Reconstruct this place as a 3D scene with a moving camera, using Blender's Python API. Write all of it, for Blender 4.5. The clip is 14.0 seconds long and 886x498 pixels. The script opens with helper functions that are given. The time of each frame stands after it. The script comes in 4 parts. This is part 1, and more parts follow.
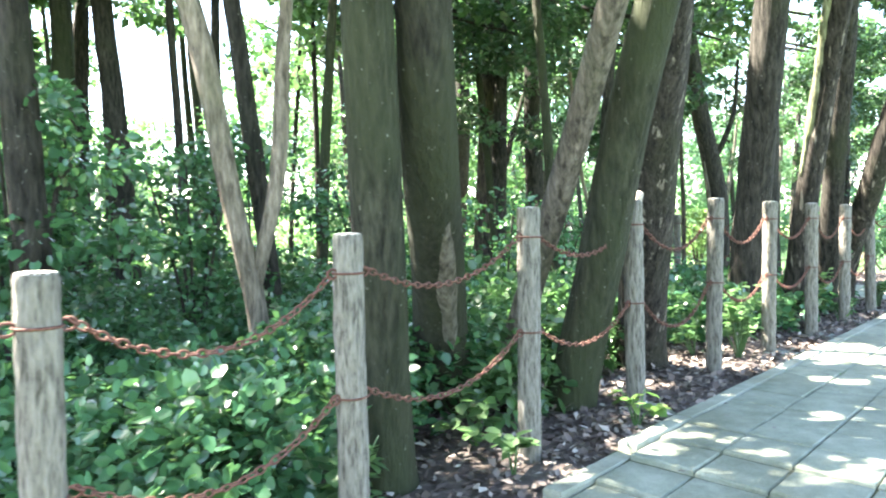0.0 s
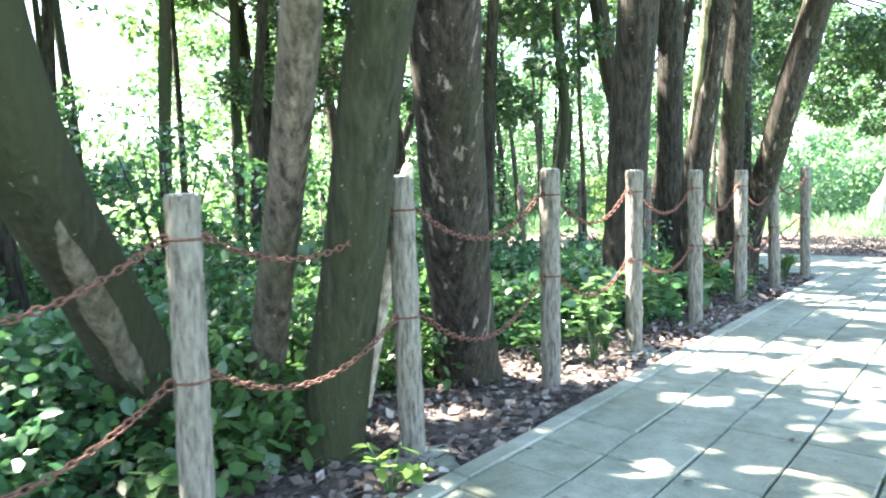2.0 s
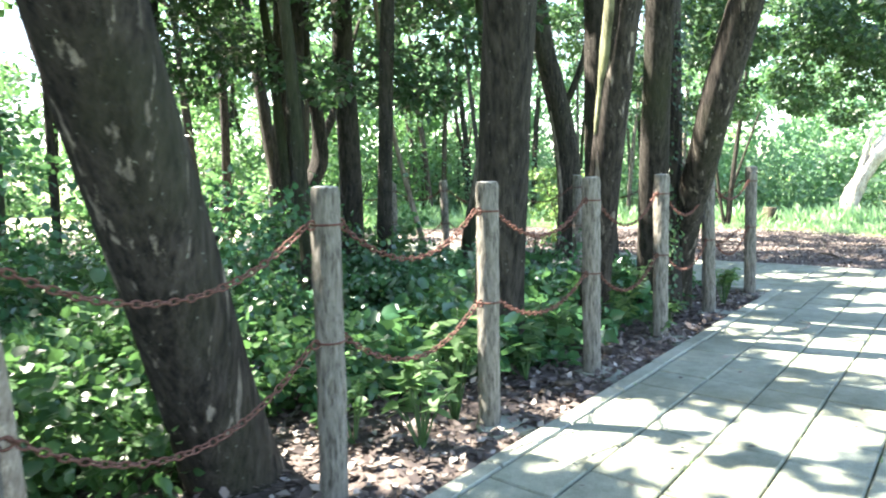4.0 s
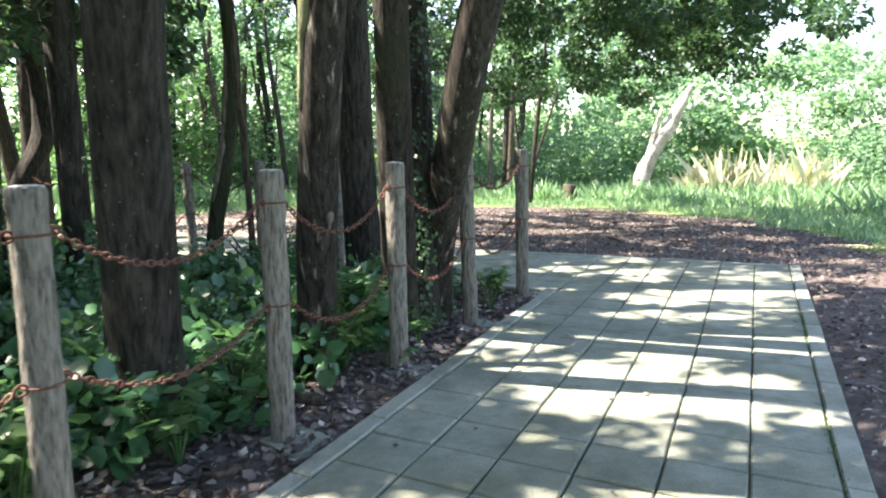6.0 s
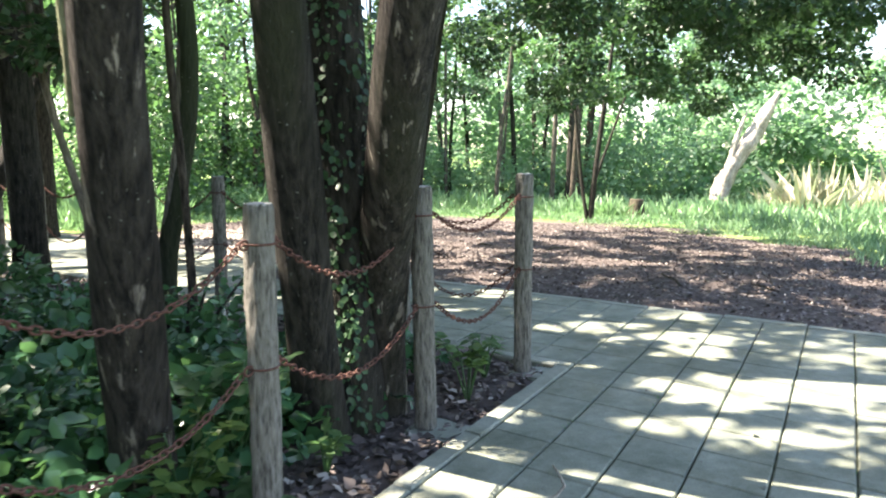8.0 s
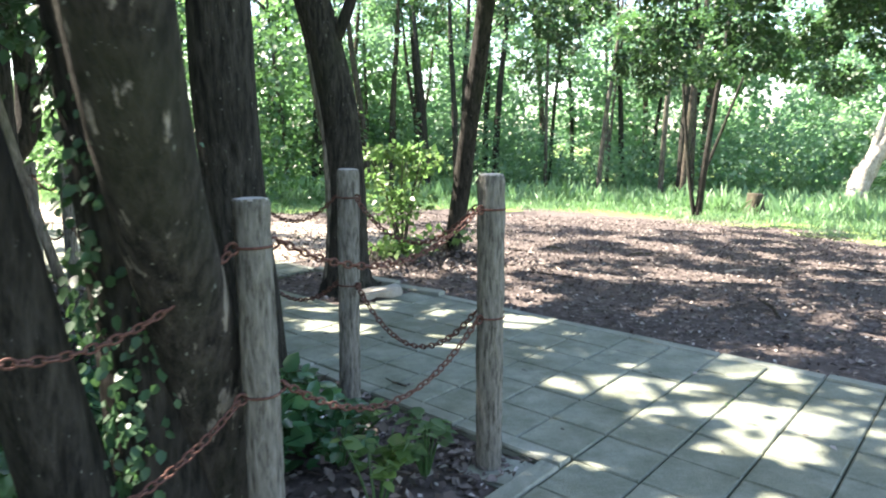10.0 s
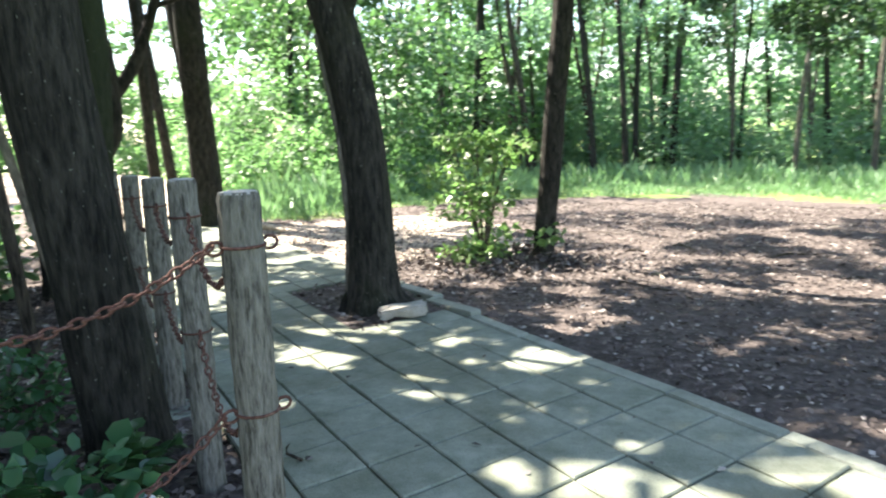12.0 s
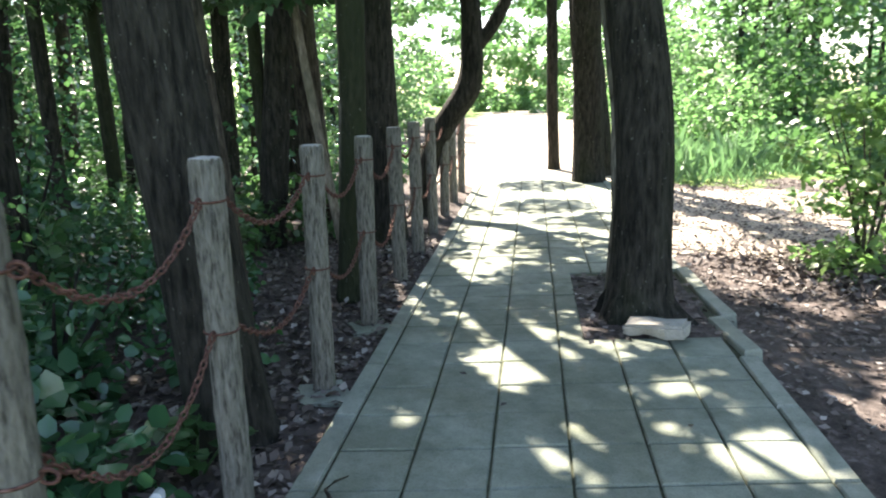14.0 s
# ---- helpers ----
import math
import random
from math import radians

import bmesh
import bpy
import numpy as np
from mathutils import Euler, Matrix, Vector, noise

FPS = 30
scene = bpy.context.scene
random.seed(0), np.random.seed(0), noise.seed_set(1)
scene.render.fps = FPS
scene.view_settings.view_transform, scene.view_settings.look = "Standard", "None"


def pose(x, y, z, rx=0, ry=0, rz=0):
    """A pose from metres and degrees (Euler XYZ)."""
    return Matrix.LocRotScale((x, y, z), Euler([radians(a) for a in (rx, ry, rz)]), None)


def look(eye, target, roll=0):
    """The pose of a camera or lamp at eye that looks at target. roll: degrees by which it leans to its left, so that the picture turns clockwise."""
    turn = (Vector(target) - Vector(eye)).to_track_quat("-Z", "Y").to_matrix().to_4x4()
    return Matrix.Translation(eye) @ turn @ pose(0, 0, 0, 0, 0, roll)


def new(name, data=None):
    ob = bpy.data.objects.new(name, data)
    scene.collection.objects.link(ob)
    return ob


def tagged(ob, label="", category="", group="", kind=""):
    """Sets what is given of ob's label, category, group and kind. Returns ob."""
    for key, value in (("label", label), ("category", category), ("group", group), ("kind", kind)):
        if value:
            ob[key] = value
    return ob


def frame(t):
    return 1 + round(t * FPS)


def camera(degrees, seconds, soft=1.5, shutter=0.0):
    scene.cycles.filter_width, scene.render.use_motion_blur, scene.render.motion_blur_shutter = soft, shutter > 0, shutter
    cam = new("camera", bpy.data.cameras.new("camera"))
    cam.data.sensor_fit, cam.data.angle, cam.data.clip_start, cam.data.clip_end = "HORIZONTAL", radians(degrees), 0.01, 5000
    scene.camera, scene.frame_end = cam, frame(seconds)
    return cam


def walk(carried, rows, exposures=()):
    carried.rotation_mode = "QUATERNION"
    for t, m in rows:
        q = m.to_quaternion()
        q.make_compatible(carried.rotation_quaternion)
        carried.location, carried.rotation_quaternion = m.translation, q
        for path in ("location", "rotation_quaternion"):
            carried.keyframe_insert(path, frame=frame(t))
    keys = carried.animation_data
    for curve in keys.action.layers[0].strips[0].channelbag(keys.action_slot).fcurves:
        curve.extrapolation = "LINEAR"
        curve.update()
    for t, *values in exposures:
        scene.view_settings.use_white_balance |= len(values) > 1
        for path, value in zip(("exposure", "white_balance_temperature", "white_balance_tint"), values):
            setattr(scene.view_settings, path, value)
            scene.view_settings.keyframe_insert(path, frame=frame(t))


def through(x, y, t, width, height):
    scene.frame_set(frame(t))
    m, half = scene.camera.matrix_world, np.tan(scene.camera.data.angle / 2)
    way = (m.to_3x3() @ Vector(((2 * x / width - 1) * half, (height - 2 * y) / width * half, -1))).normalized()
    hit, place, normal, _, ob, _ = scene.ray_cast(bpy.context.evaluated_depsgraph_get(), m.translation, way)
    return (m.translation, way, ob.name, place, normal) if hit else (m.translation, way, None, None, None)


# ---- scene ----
cam = camera(63.0, 14.0, soft=2.0, shutter=0.3)
PATH = [
    (0, (-0.312, -0.824, 0.973), (-0.504, 1.166, 0.914), -1.1),
    (0.5, (-0.156, -0.561, 1.01), (-0.289, 1.432, 0.916), -1.0),
    (1, (0.132, -0.277, 1.028), (-0.072, 1.71, 0.928), -1.2),
    (1.5, (0.346, 0.018, 1.05), (0.189, 2.006, 0.904), -1.3),
    (2, (0.595, 0.319, 1.035), (0.521, 2.311, 0.877), -2.1),
    (2.2, (0.703, 0.437, 1.051), (0.621, 2.43, 0.897), -2.2),
    (4.3, (1.615, 1.713, 1.162), (1.619, 3.701, 0.939), -1.6),
    (4.5, (1.727, 1.826, 1.17), (1.772, 3.81, 0.929), -1.7),
    (5, (1.946, 2.111, 1.217), (2.077, 4.088, 0.947), -1.5),
    (5.5, (2.086, 2.429, 1.266), (2.525, 4.356, 0.959), -0.7),
    (6, (2.28, 2.693, 1.199), (2.722, 4.623, 0.918), -1.5),
    (6.5, (2.57, 3.062, 1.259), (2.921, 5.006, 0.948), -1.4),
    (7, (2.773, 3.433, 1.266), (3.132, 5.375, 0.954), -0.6),
    (7.5, (3.012, 3.739, 1.278), (3.194, 5.713, 1.014), -0.8),
    (8, (3.212, 4.107, 1.283), (3.459, 6.074, 1.018), -0.4),
    (10.5, (4.407, 5.74, 1.286), (4.267, 7.71, 0.967), -0.5),
    (11, (4.707, 6.027, 1.308), (4.531, 7.99, 0.967), -0.9),
    (11.5, (4.949, 6.339, 1.295), (4.653, 8.287, 0.951), -1.4),
    (12, (5.202, 6.698, 1.28), (4.589, 8.574, 0.953), -2.9),
    (12.5, (5.485, 6.988, 1.314), (4.531, 8.706, 0.942), -3.3),
    (13, (5.591, 7.384, 1.323), (4.474, 8.991, 0.907), -2.4),
    (13.5, (5.778, 7.738, 1.358), (4.345, 9.074, 0.954), -2.0),
    (14, (5.762, 8.13, 1.325), (4.177, 9.274, 0.905), -1.5),
]
EXPOSURES = [(0.0, 4.3, 6950, 11), (1.0, 4.5, 6950, 11), (2.0, 4.3, 6950, 12), (4.5, 3.6, 6900, 12), (5.2, 3.4, 6900, 13), (6.2, 2.9, 7150, 17), (8.0, 2.95, 7150, 16), (10.5, 3.05, 6900, 14), (11.8, 2.9, 6900, 12), (12.5, 2.85, 6900, 12), (13.2, 2.75, 6950, 13), (14.0, 2.85, 6950, 13)]
walk(cam, [(t, look(eye, target, roll)) for t, eye, target, roll in PATH], EXPOSURES)

# ---- sky and sun ----
SUN_AZ, SUN_EL = (-0.96, 0.27), 53.0
world = bpy.data.worlds.new("world")
scene.world = world
world.use_nodes = True
wn = world.node_tree.nodes
sky = wn.new("ShaderNodeTexSky")
sky.sky_type = "NISHITA"
sky.sun_disc = False
sky.sun_elevation = radians(SUN_EL)
sky.sun_rotation = math.atan2(SUN_AZ[0], SUN_AZ[1])
wn["Background"].inputs["Strength"].default_value = 0.10
world.node_tree.links.new(sky.outputs[0], wn["Background"].inputs["Color"])
sun_data = bpy.data.lights.new("sun", "SUN")
sun_data.energy, sun_data.angle, sun_data.color = 5.0, radians(0.6), (1.0, 0.95, 0.86)
sun = new("sun", sun_data)
flat = math.cos(radians(SUN_EL)) / math.hypot(*SUN_AZ)
sun.matrix_world = look((SUN_AZ[0] * flat * 40, SUN_AZ[1] * flat * 40, math.sin(radians(SUN_EL)) * 40), (0, 0, 0))

# ---- materials ----
def material(name, rough=0.8, metal=0.0, spec=0.4):
    m = bpy.data.materials.new(name)
    m.use_nodes = True
    nt = m.node_tree
    b = nt.nodes["Principled BSDF"]
    b.inputs["Roughness"].default_value = rough
    b.inputs["Metallic"].default_value = metal
    b.inputs["Specular IOR Level"].default_value = spec
    return m, nt, b


def node(nt, kind, **values):
    n = nt.nodes.new(kind)
    for key, value in values.items():
        n.inputs[key].default_value = value
    return n


def noise_tex(nt, scale, detail=4.0, stretch=(1, 1, 1), rough=0.55, world=False):
    co = nt.nodes.new("ShaderNodeNewGeometry" if world else "ShaderNodeTexCoord")
    mp = nt.nodes.new("ShaderNodeMapping")
    mp.inputs["Scale"].default_value = stretch
    nt.links.new(co.outputs["Position" if world else "Object"], mp.inputs["Vector"])
    n = node(nt, "ShaderNodeTexNoise", Scale=scale, Detail=detail, Roughness=rough)
    nt.links.new(mp.outputs[0], n.inputs["Vector"])
    return n.outputs["Fac"]


def ramp(nt, fac, *stops):
    r = nt.nodes.new("ShaderNodeValToRGB")
    els = r.color_ramp.elements
    while len(els) < len(stops):
        els.new(0.5)
    for e, (p, c) in zip(els, stops):
        e.position, e.color = p, (*c, 1)
    nt.links.new(fac, r.inputs[0])
    return r.outputs[0]


def mix(nt, fac, a, b, mode="MIX"):
    n = nt.nodes.new("ShaderNodeMix")
    n.data_type, n.blend_type = "RGBA", mode
    for i, v in ((0, fac), (6, a), (7, b)):
        if isinstance(v, (int, float)):
            n.inputs[i].default_value = v
        elif isinstance(v, tuple):
            n.inputs[i].default_value = (*v, 1)
        else:
            nt.links.new(v, n.inputs[i])
    return n.outputs[2]


def bump(nt, b, height, strength=0.5, dist=0.01):
    n = node(nt, "ShaderNodeBump", Strength=strength, Distance=dist)
    nt.links.new(height, n.inputs["Height"])
    nt.links.new(n.outputs[0], b.inputs["Normal"])


def bark(name, dark, mid, moss=(0.10, 0.13, 0.05), moss_at=0.58, pale=None, pale_at=0.63):
    m, nt, b = material(name, 0.9, spec=0.2)
    ridges = noise_tex(nt, 34, 7, (1, 1, 0.2), 0.65)
    blot = noise_tex(nt, 2.2, 5, (1, 1, 0.5))
    big = noise_tex(nt, 5, 3, (1, 1, 0.35))
    c = ramp(nt, ridges, (0.36, dark), (0.54, mid), (0.70, tuple(v * 1.7 for v in mid)))
    c = mix(nt, ramp(nt, big, (0.42, (0.6, 0.6, 0.6)), (0.60, (0, 0, 0))), c, mix(nt, 1.0, c, (0.55, 0.54, 0.52), "MULTIPLY"))
    c = mix(nt, ramp(nt, blot, (moss_at - 0.08, (0, 0, 0)), (moss_at + 0.16, (0.85, 0.85, 0.85))), c, moss)
    if pale:
        strip = noise_tex(nt, 17, 7, (1, 1, 0.07), 0.6)
        bare = mix(nt, ramp(nt, ridges, (0.4, (0, 0, 0)), (0.6, (1, 1, 1))), tuple(v * 0.45 for v in pale), pale)
        c = mix(nt, ramp(nt, strip, (pale_at, (0, 0, 0)), (pale_at + 0.05, (1, 1, 1))), c, bare)
    speck = noise_tex(nt, 60, 2, (1, 1, 0.6))
    c = mix(nt, ramp(nt, speck, (0.70, (0, 0, 0)), (0.74, (1, 1, 1))), c, (0.16, 0.165, 0.14))
    nt.links.new(c, b.inputs["Base Color"])
    bump(nt, b, ridges, 1.0, 0.04)
    return m


def leaf_material(name, dark, light, through=0.33, gloss=0.35, spec=0.5):
    m, nt, b = material(name, gloss, spec=spec)
    geo = nt.nodes.new("ShaderNodeNewGeometry")
    c = ramp(nt, geo.outputs["Random Per Island"], (0.0, dark), (0.75, light), (1.0, tuple(v * 1.25 for v in light)))
    patch = noise_tex(nt, 0.55, 4)
    c = mix(nt, ramp(nt, patch, (0.36, (0, 0, 0)), (0.64, (1, 1, 1))), mix(nt, 1.0, c, (0.55, 0.60, 0.62), "MULTIPLY"), mix(nt, 0.3, c, light))
    nt.links.new(c, b.inputs["Base Color"])
    tr = nt.nodes.new("ShaderNodeBsdfTranslucent")
    nt.links.new(mix(nt, 0.5, c, (0.17, 0.38, 0.11)), tr.inputs["Color"])
    ms = nt.nodes.new("ShaderNodeMixShader")
    ms.inputs[0].default_value = through
    nt.links.new(b.outputs[0], ms.inputs[1])
    nt.links.new(tr.outputs[0], ms.inputs[2])
    nt.links.new(ms.outputs[0], nt.nodes["Material Output"].inputs["Surface"])
    return m


BARK = bark("bark_brown", (0.008, 0.0075, 0.006), (0.038, 0.035, 0.029), (0.03, 0.036, 0.018), 0.6)
BARK_MOSS = bark("bark_mossy", (0.008, 0.0085, 0.005), (0.038, 0.039, 0.026), (0.031, 0.040, 0.019), 0.42)
BARK_PEEL = bark("bark_peeling", (0.008, 0.007, 0.006), (0.042, 0.037, 0.031), (0.035, 0.038, 0.022), 0.62, (0.27, 0.24, 0.20), 0.60)
BARK_PALE = bark("bark_pale", (0.10, 0.085, 0.065), (0.24, 0.205, 0.165), (0.13, 0.135, 0.08), 0.6)
BARK_GREY = bark("bark_grey", (0.016, 0.013, 0.010), (0.085, 0.07, 0.055), (0.06, 0.066, 0.03), 0.58, (0.24, 0.21, 0.17), 0.66)
BARK_SCAR = bark("bark_scarred", (0.008, 0.0075, 0.006), (0.038, 0.035, 0.029), (0.03, 0.036, 0.018), 0.6, (0.22, 0.20, 0.17), 0.68)
BARK_STRIPE = bark("bark_striped", (0.009, 0.008, 0.007), (0.034, 0.034, 0.025), (0.029, 0.036, 0.018), 0.46)
BARE_OR_LIT_WOOD = bark("bare_wood", (0.05, 0.044, 0.036), (0.20, 0.18, 0.15), (0.06, 0.06, 0.04), 0.50)
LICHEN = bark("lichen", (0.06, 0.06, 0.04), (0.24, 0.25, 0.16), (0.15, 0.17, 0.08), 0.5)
BARK_ASH = bark("bark_ash", (0.03, 0.026, 0.021), (0.13, 0.115, 0.095), (0.08, 0.085, 0.05), 0.6, (0.26, 0.23, 0.19), 0.62)
DEADWOOD = bark("dead_wood", (0.26, 0.225, 0.18), (0.52, 0.47, 0.40), (0.34, 0.31, 0.25), 0.62)

LEAF = leaf_material("leaf_green", (0.028, 0.075, 0.03), (0.07, 0.15, 0.05))
LEAF_GLOSSY = leaf_material("leaf_evergreen", (0.022, 0.075, 0.036), (0.062, 0.165, 0.075), 0.30, 0.23, 0.7)
LEAF_DARK = leaf_material("leaf_dark", (0.016, 0.045, 0.02), (0.040, 0.09, 0.04), 0.20, 0.42, 0.35)
# light green leaf; sunlight on the far foliage is partly put into its colour
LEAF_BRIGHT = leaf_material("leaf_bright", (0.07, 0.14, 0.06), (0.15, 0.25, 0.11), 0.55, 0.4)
# pale blue-green leaf: haze over the far woods is put into its colour
LEAF_HAZE = leaf_material("leaf_haze", (0.14, 0.25, 0.17), (0.26, 0.39, 0.265), 0.62, 0.4)
LEAF_YELLOW = leaf_material("leaf_yellow_green", (0.075, 0.15, 0.04), (0.18, 0.27, 0.075), 0.45, 0.4)
GRASS = leaf_material("grass_blade", (0.115, 0.21, 0.105), (0.26, 0.40, 0.21), 0.3, 0.5)
REED = leaf_material("dry_reed", (0.42, 0.36, 0.22), (0.62, 0.56, 0.40), 0.3, 0.6)

m, nt, b = material("dead_leaf", 0.75, spec=0.25)
geo = nt.nodes.new("ShaderNodeNewGeometry")
nt.links.new(ramp(nt, geo.outputs["Random Per Island"], (0.0, (0.04, 0.032, 0.030)), (0.5, (0.10, 0.080, 0.072)), (0.87, (0.17, 0.145, 0.13)), (1.0, (0.36, 0.33, 0.30))), b.inputs["Base Color"])
DEAD_LEAF = m

m, nt, b = material("soil", 0.95, spec=0.15)
grain = noise_tex(nt, 14, 8, rough=0.7)
blot = noise_tex(nt, 0.8, 4)
c = ramp(nt, grain, (0.3, (0.030, 0.025, 0.023)), (0.52, (0.085, 0.070, 0.064)), (0.72, (0.20, 0.17, 0.155)))
c = mix(nt, ramp(nt, blot, (0.45, (0, 0, 0)), (0.62, (1, 1, 1))), c, mix(nt, 0.5, c, (0.125, 0.103, 0.092)))
nt.links.new(c, b.inputs["Base Color"])
bump(nt, b, grain, 1.0, 0.03)
SOIL = m

m, nt, b = material("meadow_soil", 0.95, spec=0.15)
grain = noise_tex(nt, 5, 8, rough=0.7)
nt.links.new(ramp(nt, grain, (0.35, (0.07, 0.11, 0.035)), (0.55, (0.14, 0.20, 0.06)), (0.72, (0.26, 0.28, 0.12))), b.inputs["Base Color"])
bump(nt, b, grain, 1.0, 0.05)
MEADOW = m

m, nt, b = material("bare_earth", 0.95, spec=0.15)
grain = noise_tex(nt, 9, 8, rough=0.65)
nt.links.new(ramp(nt, grain, (0.3, (0.22, 0.18, 0.14)), (0.7, (0.44, 0.38, 0.31))), b.inputs["Base Color"])
bump(nt, b, grain, 0.7, 0.02)
EARTH = m


def concrete(name, low, high, rough=0.85):
    m, nt, b = material(name, rough, spec=0.35)
    inf = nt.nodes.new("ShaderNodeObjectInfo")
    stain = noise_tex(nt, 5.5, 8, rough=0.72, world=True)
    blot = noise_tex(nt, 1.3, 6, rough=0.65, world=True)
    grain = noise_tex(nt, 120, 4, world=True)
    c = ramp(nt, stain, (0.28, low), (0.68, high))
    c = mix(nt, ramp(nt, blot, (0.40, (0.75, 0.75, 0.75)), (0.56, (0, 0, 0))), c, mix(nt, 1.0, c, (0.70, 0.68, 0.60), "MULTIPLY"))
    c = mix(nt, ramp(nt, inf.outputs["Random"], (0, (0.30, 0.30, 0.30)), (1, (0.0, 0.0, 0.0))), c, mix(nt, 1.0, c, (0.66, 0.70, 0.66), "MULTIPLY"))
    c = mix(nt, ramp(nt, grain, (0.35, (0.5, 0.5, 0.5)), (0.5, (0, 0, 0))), c, mix(nt, 1.0, c, (0.62, 0.63, 0.60), "MULTIPLY"))
    nt.links.new(c, b.inputs["Base Color"])
    bump(nt, b, grain, 0.6, 0.006)
    return m


PAVER = concrete("paver_concrete", (0.115, 0.135, 0.10), (0.265, 0.285, 0.235))
CURB = concrete("curb_concrete", (0.165, 0.185, 0.15), (0.30, 0.315, 0.27))
STONE = concrete("stone", (0.26, 0.24, 0.21), (0.46, 0.43, 0.38))

m, nt, b = material("joint_dirt", 0.95, spec=0.1)
grain = noise_tex(nt, 20, 6)
nt.links.new(ramp(nt, grain, (0.3, (0.03, 0.033, 0.024)), (0.65, (0.085, 0.092, 0.06)), (0.8, (0.09, 0.14, 0.05))), b.inputs["Base Color"])
JOINT = m

m, nt, b = material("post_concrete", 0.85, spec=0.3)
inf = nt.nodes.new("ShaderNodeObjectInfo")
grooves = noise_tex(nt, 62, 6, (1, 1, 0.2), 0.66)
stain = noise_tex(nt, 4, 5, (1, 1, 0.5))
c = ramp(nt, grooves, (0.36, (0.06, 0.056, 0.046)), (0.47, (0.17, 0.162, 0.140)), (0.68, (0.30, 0.288, 0.252)))
c = mix(nt, ramp(nt, stain, (0.5, (0, 0, 0)), (0.68, (0.55, 0.55, 0.55))), c, (0.15, 0.15, 0.135))
c = mix(nt, inf.outputs["Random"], c, mix(nt, 1.0, c, (0.80, 0.80, 0.79), "MULTIPLY"))
nt.links.new(c, b.inputs["Base Color"])
bump(nt, b, grooves, 1.0, 0.03)
POST = m

m, nt, b = material("post_top_concrete", 0.85, spec=0.3)
grain = noise_tex(nt, 50, 5)
nt.links.new(ramp(nt, grain, (0.3, (0.25, 0.24, 0.22)), (0.7, (0.42, 0.41, 0.38))), b.inputs["Base Color"])
bump(nt, b, grain, 0.5, 0.004)
POST_TOP = m

m, nt, b = material("rust", 0.9, 0.15, 0.3)
grain = noise_tex(nt, 90, 5)
nt.links.new(ramp(nt, grain, (0.3, (0.045, 0.02, 0.016)), (0.55, (0.11, 0.052, 0.04)), (0.75, (0.24, 0.15, 0.12))), b.inputs["Base Color"])
bump(nt, b, grain, 0.8, 0.002)
RUST = m

m, nt, b = material("white_paper", 0.6)
crease = noise_tex(nt, 30, 4)
nt.links.new(ramp(nt, crease, (0.3, (0.68, 0.70, 0.72)), (0.7, (0.82, 0.83, 0.84))), b.inputs["Base Color"])
PAPER = m

# ---- helpers for meshes ----
rng = np.random.default_rng(7)


def mesh_of(name, verts, faces, mats, smooth=False, face_mats=None):
    me = bpy.data.meshes.new(name)
    me.from_pydata([tuple(v) for v in verts], [], faces)
    for m in mats if isinstance(mats, (list, tuple)) else [mats]:
        me.materials.append(m)
    if smooth:
        me.polygons.foreach_set("use_smooth", [True] * len(me.polygons))
    if face_mats is not None:
        me.polygons.foreach_set("material_index", face_mats)
    me.update()
    return me


def part(name, data, parent, label=""):
    ob = new(name, data)
    ob.parent = parent
    return tagged(ob, label)


def thing(name, label, category, group="", place=(0, 0, 0)):
    ob = new(name)
    ob.empty_display_size = 0.1
    ob.location = place
    return tagged(ob, label, category, group)


LEAF_SHAPE = np.array([(0, 0, 0), (0.42, -0.22, 0.05), (1, 0, -0.06), (0.42, 0.22, 0.05)])
BROAD_SHAPE = np.array([(0, 0, 0), (0.25, -0.19, 0.05), (0.66, -0.17, 0.02), (1, 0, -0.08), (0.66, 0.17, 0.02), (0.25, 0.19, 0.05)])
BLADE_SHAPE = np.array([(0, -0.5, 0), (0, 0.5, 0), (0.6, 0.3, 0.1), (1, 0, 0.35)])


def frames_from(direction, normal):
    d = direction / np.linalg.norm(direction, axis=1, keepdims=True)
    side = np.cross(normal, d)
    side /= np.linalg.norm(side, axis=1, keepdims=True) + 1e-9
    return d, side, np.cross(d, side)


def leaves_mesh(name, places, direction, normal, length, width, mat, shape=LEAF_SHAPE):
    """One mesh of many folded leaves; places, direction, normal: n x 3; length, width: n."""
    d, s, u = frames_from(direction, normal)
    n = len(places)
    v = (places[:, None, :] + shape[None, :, 0:1] * (d * length[:, None])[:, None, :]
         + shape[None, :, 1:2] * (s * width[:, None])[:, None, :] * 2 + shape[None, :, 2:3] * (u * length[:, None])[:, None, :])
    k = len(shape)
    half = k // 2 + 1
    fold = list(range(half)) + [0] + list(range(half - 1, k))
    me = bpy.data.meshes.new(name)
    me.vertices.add(k * n)
    me.vertices.foreach_set("co", v.reshape(-1).astype(np.float32))
    loops = ((np.arange(n) * k)[:, None] + np.array([fold])).reshape(-1)
    me.loops.add(len(loops))
    me.loops.foreach_set("vertex_index", loops.astype(np.int32))
    me.polygons.add(2 * n)
    me.polygons.foreach_set("loop_start", (np.arange(2 * n) * half).astype(np.int32))
    me.materials.append(mat)
    me.update(calc_edges=True)
    return me


TO_SUN = np.array((SUN_AZ[0] * flat, SUN_AZ[1] * flat, math.sin(radians(SUN_EL))))
TO_SUN /= np.linalg.norm(TO_SUN)
